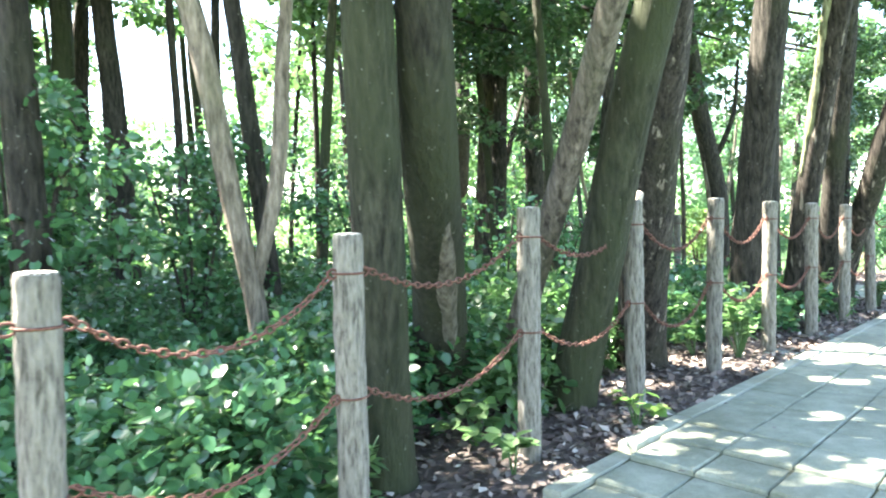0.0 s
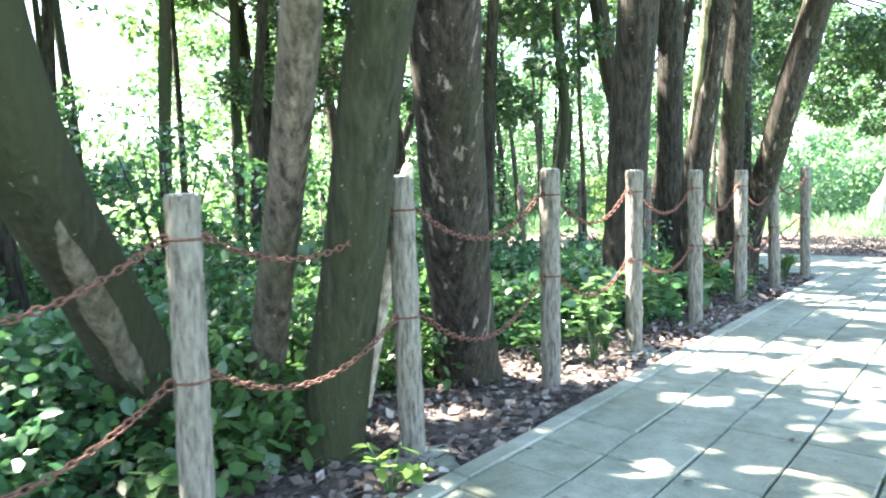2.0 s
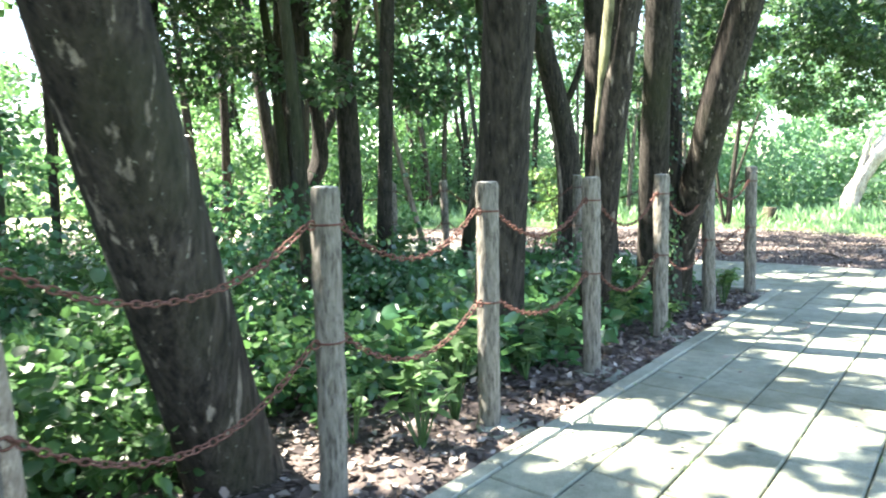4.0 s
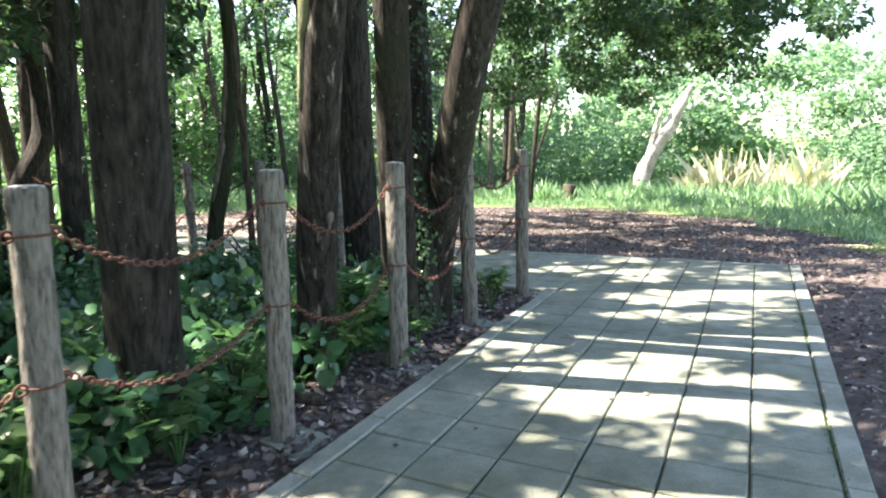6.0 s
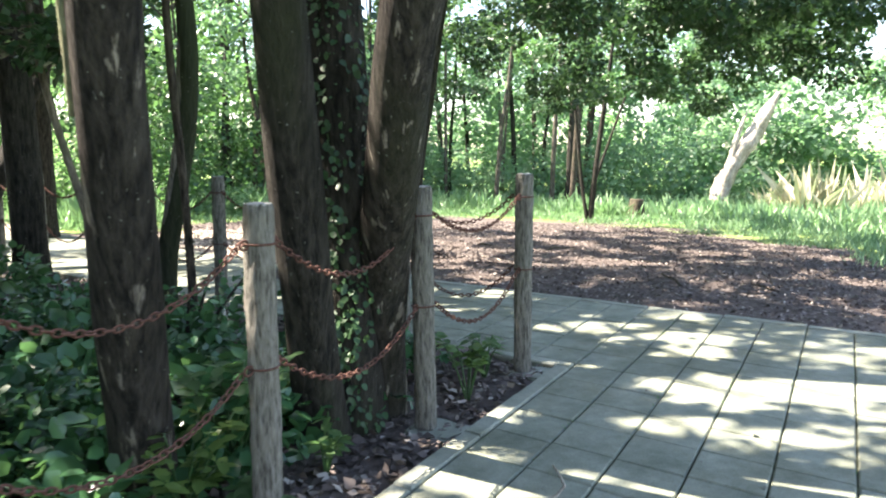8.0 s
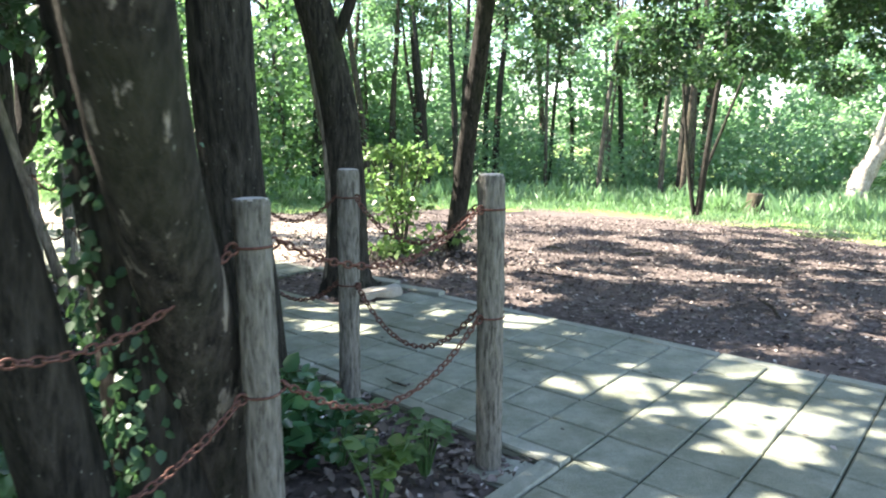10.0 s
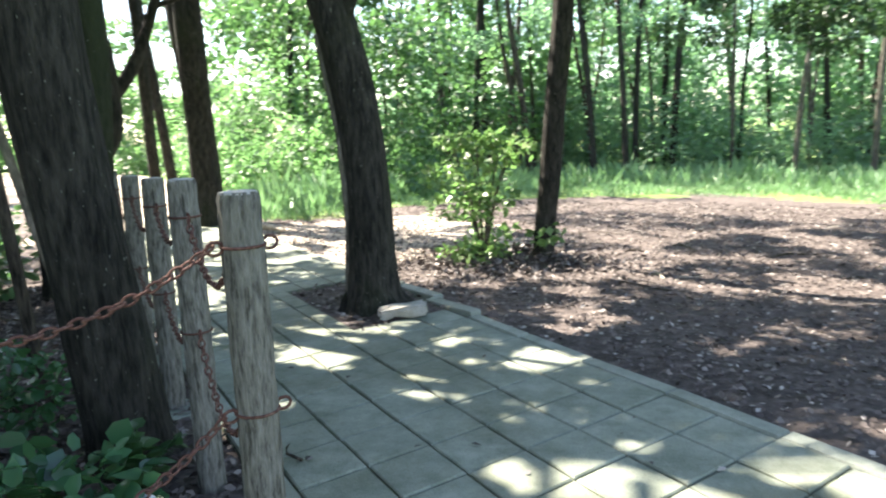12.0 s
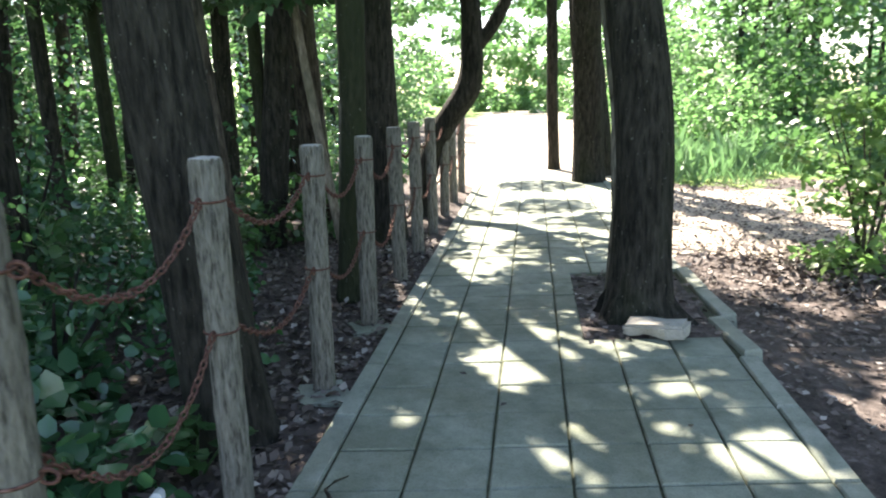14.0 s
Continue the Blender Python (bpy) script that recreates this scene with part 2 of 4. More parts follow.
# spots that the sun reaches through gaps of the canopy: x, y, z, width of the gap
SUN_SPOTS = [(3.34, 7.0, 1.45, 0.22), (3.38, 6.9, 1.7, 0.28), (3.42, 6.8, 1.95, 0.3), (3.48, 6.7, 2.25, 0.3), (2.45, 6.5, 2.2, 0.16), (2.48, 6.3, 2.8, 0.18),
             (5.05, 7.75, 0, 0.2), (5.3, 7.65, 0, 0.24), (5.6, 7.55, 0, 0.24), (5.9, 7.55, 0, 0.24), (6.25, 7.5, 0, 0.22), (4.56, 7.26, 0, 0.13), (4.9, 7.1, 0, 0.15), (5.2, 6.95, 0, 0.13), (4.0, 7.46, 0, 0.12), (3.95, 6.7, 0, 0.17), (4.35, 6.3, 0, 0.16),
             (3.6, 5.8, 0, 0.2), (3.85, 5.7, 0, 0.22), (4.15, 5.5, 0, 0.2), (2.14, 4.86, 0, 0.12), (3.9, 6.1, 0, 0.14), (2.9, 4.6, 0, 0.22), (3.6, 4.7, 0, 0.2),
             (4.76, 9.18, 0, 0.14), (4.95, 9.1, 0, 0.14), (5.1, 8.75, 0, 0.11), (5.3, 8.73, 0, 0.13), (5.7, 8.7, 0, 0.16), (4.4, 8.4, 0, 0.13), (5.2, 8.37, 0, 0.14), (4.53, 11.6, 0, 0.16), (4.4, 12.5, 0, 0.18),
             (3.05, 10.32, 0, 0.12), (3.3, 10.28, 0, 0.14), (3.93, 10.0, 0, 0.12), (4.53, 10.5, 0, 0.14), (3.5, 10.04, 0, 0.1), (4.5, 11.2, 0, 0.14), (4.65, 11.55, 0, 0.18), (2.45, 13.3, 0, 0.4), (1.9, 13.9, 0, 0.4), (2.9, 12.9, 0, 0.3),
             (1.3, 11.5, 0, 0.12), (0.6, 12.4, 0, 0.25), (1.6, 3.15, 0, 0.14), (1.68, 3.75, 0, 0.12), (2.45, 4.1, 0, 0.16), (2.2, 4.35, 0, 0.15), (1.15, 2.9, 0, 0.1),
             (5.03, 9.36, 0, 0.15), (4.74, 9.14, 0, 0.16), (5.31, 9.21, 0, 0.14), (5.74, 9.35, 0, 0.16), (4.61, 9.9, 0, 0.12), (4.46, 10.41, 0, 0.12), (3.63, 9.87, 0, 0.1), (3.21, 10.31, 0, 0.1), (4.85, 10.13, 0, 0.1), (4.7, 11.6, 0, 0.14), (4.6, 11.51, 0, 0.14), (5.09, 16.78, 0, 0.3), (0.83, 14.05, 0, 0.2), (5.48, 8.36, 0, 0.14), (4.59, 8.29, 0, 0.12), (4.85, 6.31, 0, 0.14), (4.39, 6.19, 0, 0.14), (3.85, 6.66, 0, 0.12), (4.39, 6.56, 0, 0.08),
             (2.66, 10.63, 0, 0.11), (3.28, 10.41, 0, 0.13), (2.97, 10.56, 0, 0.1), (3.88, 9.8, 0, 0.12), (3.37, 9.62, 0, 0.12), (4.48, 10.54, 0, 0.14), (4.13, 9.96, 0, 0.12), (3.96, 10.81, 0, 0.11), (4.08, 10.34, 0, 0.1), (3.26, 9.96, 0, 0.08)]


def shaded(p):
    """True for points that stand in none of the gaps."""
    keep = np.ones(len(p), bool)
    for x, y, z, wide in SUN_SPOTS:
        d = p - np.array((x, y, z))
        along = d @ TO_SUN
        off = np.linalg.norm(d - along[:, None] * TO_SUN, axis=1)
        keep &= ~((along > 0.6) & (off < wide * (1.22 + 0.35 * np.sin(p[:, 0] * 21) * np.cos(p[:, 1] * 17))))
    return keep


def clump_leaves(name, centres, radii, count, size, mat, flat=0.6, droop=0.3, shape=LEAF_SHAPE, at=(0, 0, 0)):
    """Leaves scattered on and in uneven clumps round the centres; at: where their thing stands."""
    centres, radii = np.asarray(centres, float), np.asarray(radii, float)
    pick = rng.choice(len(centres), count, p=radii ** 2 / (radii ** 2).sum())
    way = rng.normal(size=(count, 3))
    way /= np.linalg.norm(way, axis=1, keepdims=True)
    r = radii[pick] * rng.uniform(0.35, 1.0, count) ** 0.6
    p = centres[pick] + way * r[:, None] * np.array([1, 1, flat])
    d = way * np.array([1, 1, 0.5]) + rng.normal(size=(count, 3)) * 0.6 - np.array([0, 0, droop])
    nrm = rng.normal(size=(count, 3)) * 0.55 + np.array([0, 0, 1.0])
    ln = size * rng.uniform(0.6, 1.35, count)
    wide = ln * rng.uniform(0.7, 1.1, count)
    k = shaded(p + np.array(at)) | (p[:, 2] + at[2] < 1.2)
    return leaves_mesh(name, p[k], d[k], nrm[k], ln[k], wide[k], mat, shape)


def tube(points, radii, seg=14, step=0.16, rough=0.06, flare=0.0, ridge=0.0, cap=True):
    """Vertices and faces of a tapered, uneven stem along the points."""
    pts = [Vector(p) for p in points]
    run = [0.0]
    for a, b2 in zip(pts, pts[1:]):
        run.append(run[-1] + (b2 - a).length)
    n = max(3, int(run[-1] / step) + 1)
    verts, faces = [], []
    ph = random.uniform(0, 90)
    for i in range(n):
        s = run[-1] * i / (n - 1)
        k = max(j for j in range(len(run) - 1) if run[j] <= s + 1e-9)
        f = (s - run[k]) / max(run[k + 1] - run[k], 1e-9)
        p0, p1, p2, p3 = pts[max(k - 1, 0)], pts[k], pts[k + 1], pts[min(k + 2, len(pts) - 1)]
        c = 0.5 * ((2 * p1) + (p2 - p0) * f + (2 * p0 - 5 * p1 + 4 * p2 - p3) * f * f + (3 * p1 - p0 - 3 * p2 + p3) * f ** 3)
        tan = ((p2 - p0) * 0.5 * (1 - f) + (p3 - p1) * 0.5 * f).normalized()
        x = tan.orthogonal() if abs(tan.z) < 0.5 else Vector((1, 0, 0)) - tan * tan.x
        x.normalize()
        y = tan.cross(x)
        r = radii[k] * (1 - f) + radii[k + 1] * f
        for j in range(seg):
            a = 2 * math.pi * j / seg
            w = 1 + rough * 2 * noise.noise(Vector((math.cos(a) * 1.3 + ph, math.sin(a) * 1.3, s * 1.5)))
            w += ridge * (noise.noise(Vector((math.cos(a) * 7 + ph, math.sin(a) * 7, s * 1.1))))
            if flare:
                w += flare * math.exp(-s / 0.16) * (0.7 + 0.6 * math.sin(a * 3 + ph) ** 2)
            verts.append(c + (x * math.cos(a) + y * math.sin(a)) * r * w)
    for i in range(n - 1):
        for j in range(seg):
            k = (j + 1) % seg
            faces.append((i * seg + j, i * seg + k, (i + 1) * seg + k, (i + 1) * seg + j))
    if cap:
        faces.append(tuple(range((n - 1) * seg, n * seg)))
    return verts, faces


def joined(pieces):
    verts, faces = [], []
    for v, f in pieces:
        o = len(verts)
        verts += v
        faces += [tuple(i + o for i in q) for q in f]
    return verts, faces


# ---- the plan: corner of the paved path, its two directions, the fall of the ground ----
CORNER = np.array((4.407, 8.245))
A_DIR, B_DIR = np.array((0.593, 0.805)), np.array((-0.731, 0.682))
CROSS = A_DIR[0] * B_DIR[1] - A_DIR[1] * B_DIR[0]
U_STEP, V_STEP, STRIP = 0.295, 0.300, 0.105
U_WIDE, V_WIDE = STRIP * 2 + 6 * U_STEP, STRIP * 2 + 6 * V_STEP
U_START, V_END = -15.0, 10.2
HOLE = (1.13, U_WIDE - STRIP, 2.55, 4.0)


def plan(u, v):
    p = CORNER + u * A_DIR + v * B_DIR
    return p[0], p[1]


def unplan(x, y):
    dx, dy = x - CORNER[0], y - CORNER[1]
    return (dx * B_DIR[1] - dy * B_DIR[0]) / CROSS, (A_DIR[0] * dy - A_DIR[1] * dx) / CROSS


def on_path(u, v, grow=0.0):
    leg_1 = (-V_WIDE - grow < v) & (v < grow) & (u < U_WIDE + grow)
    leg_2 = (-grow < u) & (u < U_WIDE + grow) & (v > -V_WIDE - grow) & (v < V_END)
    return leg_1 | leg_2


CLEARING = [(-1.0, 14.5), (-0.5, 19), (1.5, 22.5), (4, 24.3), (7.6, 24.6), (9.9, 22.3), (11.0, 20), (11.3, 15), (9.0, 9.0), (7.0, 3.0), (4, -2), (-4, -14), (-14, -14), (-14, -6), (-3, 2), (3, 9), (1, 12)]


def in_clearing(x, y):
    inside = np.zeros(np.shape(x), bool)
    for (x1, y1), (x2, y2) in zip(CLEARING, CLEARING[1:] + CLEARING[:1]):
        hit = ((y1 > y) != (y2 > y)) & (x < (x2 - x1) * (y - y1) / (y2 - y1 + 1e-12) + x1)
        inside ^= hit
    return inside


def slope(u):
    """The path falls away towards its start."""
    s = np.clip(-np.asarray(u, float) - 6.7, 0, 9)
    return 0.1 * s * s / (s + 0.6)


def ground_z(x, y):
    x, y = np.asarray(x, float), np.asarray(y, float)
    u, v = unplan(x, y)
    z = -0.05 * np.clip(u - 2.2, 0, 22) - 0.022 - slope(u)
    soft = 0.018 * np.sin(x * 2.1 + 1.7 * np.sin(y * 1.3)) * np.cos(y * 2.6 + x * 0.7) + 0.012 * np.sin(x * 6.3 + y * 4.1)
    off = np.clip(np.maximum.reduce([np.minimum(v, -u), np.minimum(u - U_WIDE, 5.0), -V_WIDE - v]) * 2, 0, 1)
    return np.where(on_path(u, v, 0.0), -0.06 - slope(u), z + soft * off)


# ---- ground ----
axis = np.concatenate([-np.geomspace(2500, 34, 14), np.arange(-32, 44.1, 0.3), np.geomspace(46, 2500, 14)])
gx, gy = np.meshgrid(axis, axis)
gz = ground_z(gx, gy)
N = len(axis)
verts = np.stack([gx, gy, gz], -1).reshape(-1, 3)
idx = np.arange(N * N).reshape(N, N)
quads = np.stack([idx[:-1, :-1], idx[:-1, 1:], idx[1:, 1:], idx[1:, :-1]], -1).reshape(-1, 4)
mx, my = verts[quads[:, 0], 0] + 0.15, verts[quads[:, 0], 1] + 0.15
wob = 0.5 * np.sin(mx * 1.9 + my) + 0.4 * np.sin(my * 2.7)
mu, mv = unplan(mx, my)
which = np.where(in_clearing(mx + wob, my + wob), 0, 1)
which = np.where((mu < 0.3) & (mv > -0.2) & (np.hypot(mx, my) < 42), 0, which)
which = np.where((mv > 9.8) & (np.abs(mu - 1.0 + wob * 0.4) < 1.6 + np.clip(mv - 10, 0, 60) * 0.05) & (mv < 60), 2, which)
which = np.where((mu > U_WIDE) & (mu < U_WIDE + 3.2 + wob) & (mv > 4.6) & (mv < 9), 2, which)
ground = new("ground", mesh_of("ground", verts, quads.tolist(), [SOIL, MEADOW, EARTH], True, which.astype(np.int32)))
tagged(ground, "woodland ground of brown leaf litter, soil and meadow", "ground", kind="structure")


# ---- fence posts and chains ----
POSTS_1 = [(-3.8, -2.35), (-3.22, -1.56), (-2.63, -0.77), (-2.04, 0.02), (-1.45, 0.80), (-0.865, 1.58), (-0.25, 2.40), (0.34, 3.147), (1.0, 4.09), (1.61, 4.855), (2.255, 5.70), (2.898, 6.55), (3.538, 7.39), (4.197, 8.197)]
POSTS_2 = [(3.53, 8.857), (2.836, 9.535), (2.12, 10.20), (1.38, 10.90), (0.66, 11.55), (-0.06, 12.22), (-0.79, 12.90), (-1.52, 13.58), (-2.25, 14.26)]
POST_H, POST_R = 1.10, 0.051
# how far each post stands out of its hole, as against the rest
RAISED = [0, 0, 0, 0, 0.015, -0.005, 0.0, 0.0, 0.03, 0.022, 0.022, 0.02, 0.03, 0.056, 0.052, 0.02]


def post_mesh(name, seed):
    seg, rings = 44, 72
    verts, faces = [], []
    for i in range(rings + 1):
        z = -0.12 + (POST_H + 0.12) * i / rings
        for j in range(seg):
            a = 2 * math.pi * j / seg
            g = 1.6 * abs(noise.noise(Vector((math.cos(a) * 4.2 + seed, math.sin(a) * 4.2, z * 7.0)))) - noise.noise(Vector((math.cos(a) * 11 + seed, math.sin(a) * 11, z * 16.0)))
            g2 = noise.noise(Vector((math.cos(a) * 1.2 + seed, math.sin(a) * 1.2, z * 1.6)))
            r = POST_R * (1 + 0.05 * g2) + 0.0038 * (g - 0.4)
            if i == rings:
                r -= 0.005
            verts.append((r * math.cos(a), r * math.sin(a), z + (0.002 * g if i == rings else 0)))
    for i in range(rings):
        for j in range(seg):
            k = (j + 1) % seg
            faces.append((i * seg + j, i * seg + k, (i + 1) * seg + k, (i + 1) * seg + j))
    return mesh_of(name, verts, faces, POST, True)


def cap_mesh(name, seed):
    bm = bmesh.new()
    seg = 36
    rings = []
    for r, z in ((POST_R - 0.004, POST_H - 0.004), (POST_R - 0.006, POST_H + 0.001), (POST_R * 0.5, POST_H + 0.004)):
        rings.append([bm.verts.new((r * math.cos(2 * math.pi * j / seg), r * math.sin(2 * math.pi * j / seg), z + 0.002 * noise.noise(Vector((j * 0.7 + seed, r * 60, 0))))) for j in range(seg)])
    for a, c in zip(rings, rings[1:]):
        for j in range(seg):
            bm.faces.new((a[j], a[(j + 1) % seg], c[(j + 1) % seg], c[j]))
    bm.faces.new(rings[-1])
    me = bpy.data.meshes.new(name)
    bm.to_mesh(me)
    bm.free()
    me.materials.append(POST_TOP)
    return me


def ring_verts(r, tube_r, stretch, seg=10, sides=5):
    """A link: a ring drawn out along x."""
    verts, faces = [], []
    for i in range(seg):
        a = 2 * math.pi * i / seg
        c = Vector((math.cos(a) * r * stretch, math.sin(a) * r, 0))
        out = Vector((math.cos(a), math.sin(a) * stretch, 0)).normalized()
        for j in range(sides):
            t = 2 * math.pi * j / sides
            verts.append(c + out * tube_r * math.cos(t) + Vector((0, 0, tube_r * math.sin(t))))
    for i in range(seg):
        for j in range(sides):
            k, l = (i + 1) % seg, (j + 1) % sides
            faces.append((i * sides + j, k * sides + j, k * sides + l, i * sides + l))
    return verts, faces


def band_mesh(name, z):
    v, f = ring_verts(POST_R + 0.003, 0.0042, 1.0, 20, 5)
    return mesh_of(name, [Vector((p.x, p.y, p.z + z)) for p in v], f, RUST, True)


def eyelet_mesh(name, z, side):
    v, f = ring_verts(0.016, 0.0045, 1.3)
    return mesh_of(name, [Vector((side * (POST_R + 0.018) + p.x, p.z, z + p.y)) for p in v], f, RUST, True)


post_meshes = [post_mesh("post_shaft", s) for s in (1.0, 7.3, 13.9)]
cap_meshes = [cap_mesh("post_cap", s) for s in (1.0, 7.3, 13.9)]
CHAIN_Z = (0.97, 0.55)
staples = [(band_mesh("chain_ring", z), eyelet_mesh("eyelet", z, 1), eyelet_mesh("eyelet", z, -1)) for z in CHAIN_Z]
LINK = ring_verts(0.0105, 0.0036, 1.8)


def sunk(k):
    p = (POSTS_1 + POSTS_2)[k]
    return float(slope(unplan(*p)[0])) - (RAISED[k] if k < len(RAISED) else 0.0)


fence = []
for k, p in enumerate(POSTS_1 + POSTS_2):
    q = (POSTS_1 + POSTS_2)[min(k + 1, len(POSTS_1 + POSTS_2) - 1)] if k else POSTS_1[1]
    turn = math.atan2(A_DIR[1], A_DIR[0]) if k < len(POSTS_1) else math.atan2(B_DIR[1], B_DIR[0])
    ob = thing("fence_post", "grey bark-textured concrete fence post with two rusty chain rings", "fence post", "fence posts along the path")
    ob.matrix_world = pose(p[0], p[1], -sunk(k), random.uniform(-1.0, 1.0), random.uniform(-1.0, 1.0), 0) @ Matrix.Rotation(turn, 4, "Z")
    part("shaft", post_meshes[k % 3], ob)
    part("top_face", cap_meshes[k % 3], ob, "flat pale sawn-looking top")
    for band, *eyelets in staples:
        ring = part("chain_ring", band, ob, "rusty wire ring")
        for e in eyelets:
            part("eyelet", e, ring)


def chain_span(p, q, z, sag, low_p, low_q, near):
    """A sagging chain of links from one post's ring to the next one's."""
    p, q = Vector((p[0], p[1], z - low_p)), Vector((q[0], q[1], z - low_q))
    way = (q - p).normalized()
    p, q = p + way * (POST_R + 0.03), q - way * (POST_R + 0.03)
    fine = [p.lerp(q, i / 60) - Vector((0, 0, sag * (1 - (2 * i / 60 - 1) ** 2))) for i in range(61)]
    pitch, places, left = 0.029, [], 0.0
    for a, c in zip(fine, fine[1:]):
        d = (c - a).length
        while left <= d:
            places.append((a.lerp(c, left / d), (c - a).normalized()))
            left += pitch
        left -= d
    label = "rusty red-brown iron chain sagging between two fence posts"
    ob = tagged(new("chain"), label, "chain", "chains of the fence")
    ob.empty_display_size = 0.1
    ob.location = p
    pieces = []
    for i, (c, t) in enumerate(places):
        s = t.cross(Vector((0, 0, 1))).normalized()
        n = s.cross(t)
        twist = random.uniform(-0.4, 0.4) + (math.pi / 2 if i % 2 else 0)
        y, w = s * math.cos(twist) + n * math.sin(twist), n * math.cos(twist) - s * math.sin(twist)
        m = Matrix((t, y, w)).transposed().to_4x4()
        m.translation = c - p
        if near:
            part("link", LINK_MESH, ob).matrix_basis = m
        else:
            pieces.append(([m @ v for v in LINK[0]], LINK[1]))
    if pieces:
        part("chain_run", mesh_of("chain_run", *joined(pieces), RUST, True), ob)
        tagged(ob.children[0], kind="stuff")


LINK_MESH = mesh_of("link", *LINK, RUST, True)
chain_line = POSTS_1 + POSTS_2
for k, (p, q) in enumerate(zip(chain_line, chain_line[1:])):
    for z, sag in zip(CHAIN_Z, (0.15, 0.17)):
        chain_span(p, q, z, sag * random.uniform(0.75, 1.25), sunk(k), sunk(k + 1), 4 <= k <= 15)

for k in (7, 9, 10, 11, 12, 13, 15, 16):
    x, y = chain_line[k]
    bm = bmesh.new()
    bmesh.ops.create_cube(bm, size=1.0, matrix=Matrix.Diagonal((0.26, 0.24, 0.06, 1)))
    bmesh.ops.bevel(bm, geom=bm.edges[:], offset=0.012, segments=2, affect="EDGES")
    bmesh.ops.subdivide_edges(bm, edges=bm.edges[:], cuts=2, use_grid_fill=True)
    for v in bm.verts:
        v.co += Vector((noise.noise(v.co * 9 + Vector((k, 0, 0))) * 0.03, noise.noise(v.co * 9 + Vector((0, k, 0))) * 0.03, 0))
    me = bpy.data.meshes.new("footing")
    bm.to_mesh(me)
    bm.free()
    me.materials.append(CURB)
    ob = new("post_footing", me)
    ob.matrix_world = pose(x + 0.05, y - 0.03, -0.04, 0, 0, 53 + k * 7)
    tagged(ob, "rough concrete footing round a fence post", "footing", "post footings")

# ---- trees beside the path ----
def tree(label, points, radii, bark_mat, crown=None, limbs=(), seg=18, category="tree", name="tree", flare=0.35, group="", stems=()):
    base = Vector(points[0])
    ob = thing(name, label, category, group, base)
    loc = lambda ps: [Vector(p) - base for p in ps]
    v, f = tube(loc(points), radii, seg, 0.09, 0.05, flare, 0.07)
    part("trunk", mesh_of("trunk", v, f, bark_mat, True), ob)
    for ps, rs in stems:
        v, f = tube(loc(ps), rs, seg, 0.10, 0.07, flare, 0.07)
        part("stem", mesh_of("stem", v, f, bark_mat, True), ob)
    for ps, rs in limbs:
        v, f = tube(loc(ps), rs, 9, 0.12, 0.08)
        part("limb", mesh_of("limb", v, f, bark_mat, True), ob)
    if crown:
        centres, rads, count, size, mat = crown
        part("crown", clump_leaves("crown", np.array(centres) - np.array(base), rads, count, size, mat, at=tuple(base)), ob)
    return ob


def bare_strip(ob, points, radii, heading, wide, mat, name="bare_wood", label="strip of pale bare or sunlit wood"):
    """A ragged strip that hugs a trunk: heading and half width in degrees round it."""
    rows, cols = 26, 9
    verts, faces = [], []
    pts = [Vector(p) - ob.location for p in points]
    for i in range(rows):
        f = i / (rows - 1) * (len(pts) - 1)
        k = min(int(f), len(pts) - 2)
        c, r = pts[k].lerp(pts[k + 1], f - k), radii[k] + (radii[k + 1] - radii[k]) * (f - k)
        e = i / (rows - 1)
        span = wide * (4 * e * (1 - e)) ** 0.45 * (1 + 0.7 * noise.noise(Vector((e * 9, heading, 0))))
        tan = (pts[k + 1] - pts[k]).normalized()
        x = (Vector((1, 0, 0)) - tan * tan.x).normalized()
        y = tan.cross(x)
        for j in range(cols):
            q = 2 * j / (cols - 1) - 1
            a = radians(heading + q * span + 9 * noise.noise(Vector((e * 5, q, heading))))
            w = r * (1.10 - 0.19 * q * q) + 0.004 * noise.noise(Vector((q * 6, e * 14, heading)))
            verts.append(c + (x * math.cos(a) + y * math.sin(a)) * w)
    for i in range(rows - 1):
        for j in range(cols - 1):
            o = i * cols + j
            faces.append((o, o + 1, o + cols + 1, o + cols))
    part(name, mesh_of(name, verts, faces, mat, True), ob, label)


def crown_over(x, y, low, high, spread, n):
    cs, rs = [], []
    for i in range(n):
        a, r = rng.uniform(0, 2 * math.pi), spread * math.sqrt(rng.uniform(0.02, 1))
        cs.append((x + r * math.cos(a), y + r * math.sin(a), rng.uniform(low, high)))
        rs.append(rng.uniform(0.25, 0.58))
    return cs, rs


def limb_set(top, n, reach):
    out = []
    for i in range(n):
        a = 2 * math.pi * (i + random.random() * 0.6) / n
        p = Vector(top) - Vector((0, 0, random.uniform(0.1, 1.6)))
        q = p + Vector((math.cos(a), math.sin(a), random.uniform(0.5, 1.0))) * reach * 0.5
        e = q + Vector((math.cos(a + 0.4), math.sin(a + 0.4), 0.6)) * reach * 0.5
        out.append(([p, q, e], [0.055, 0.035, 0.012]))
    return out


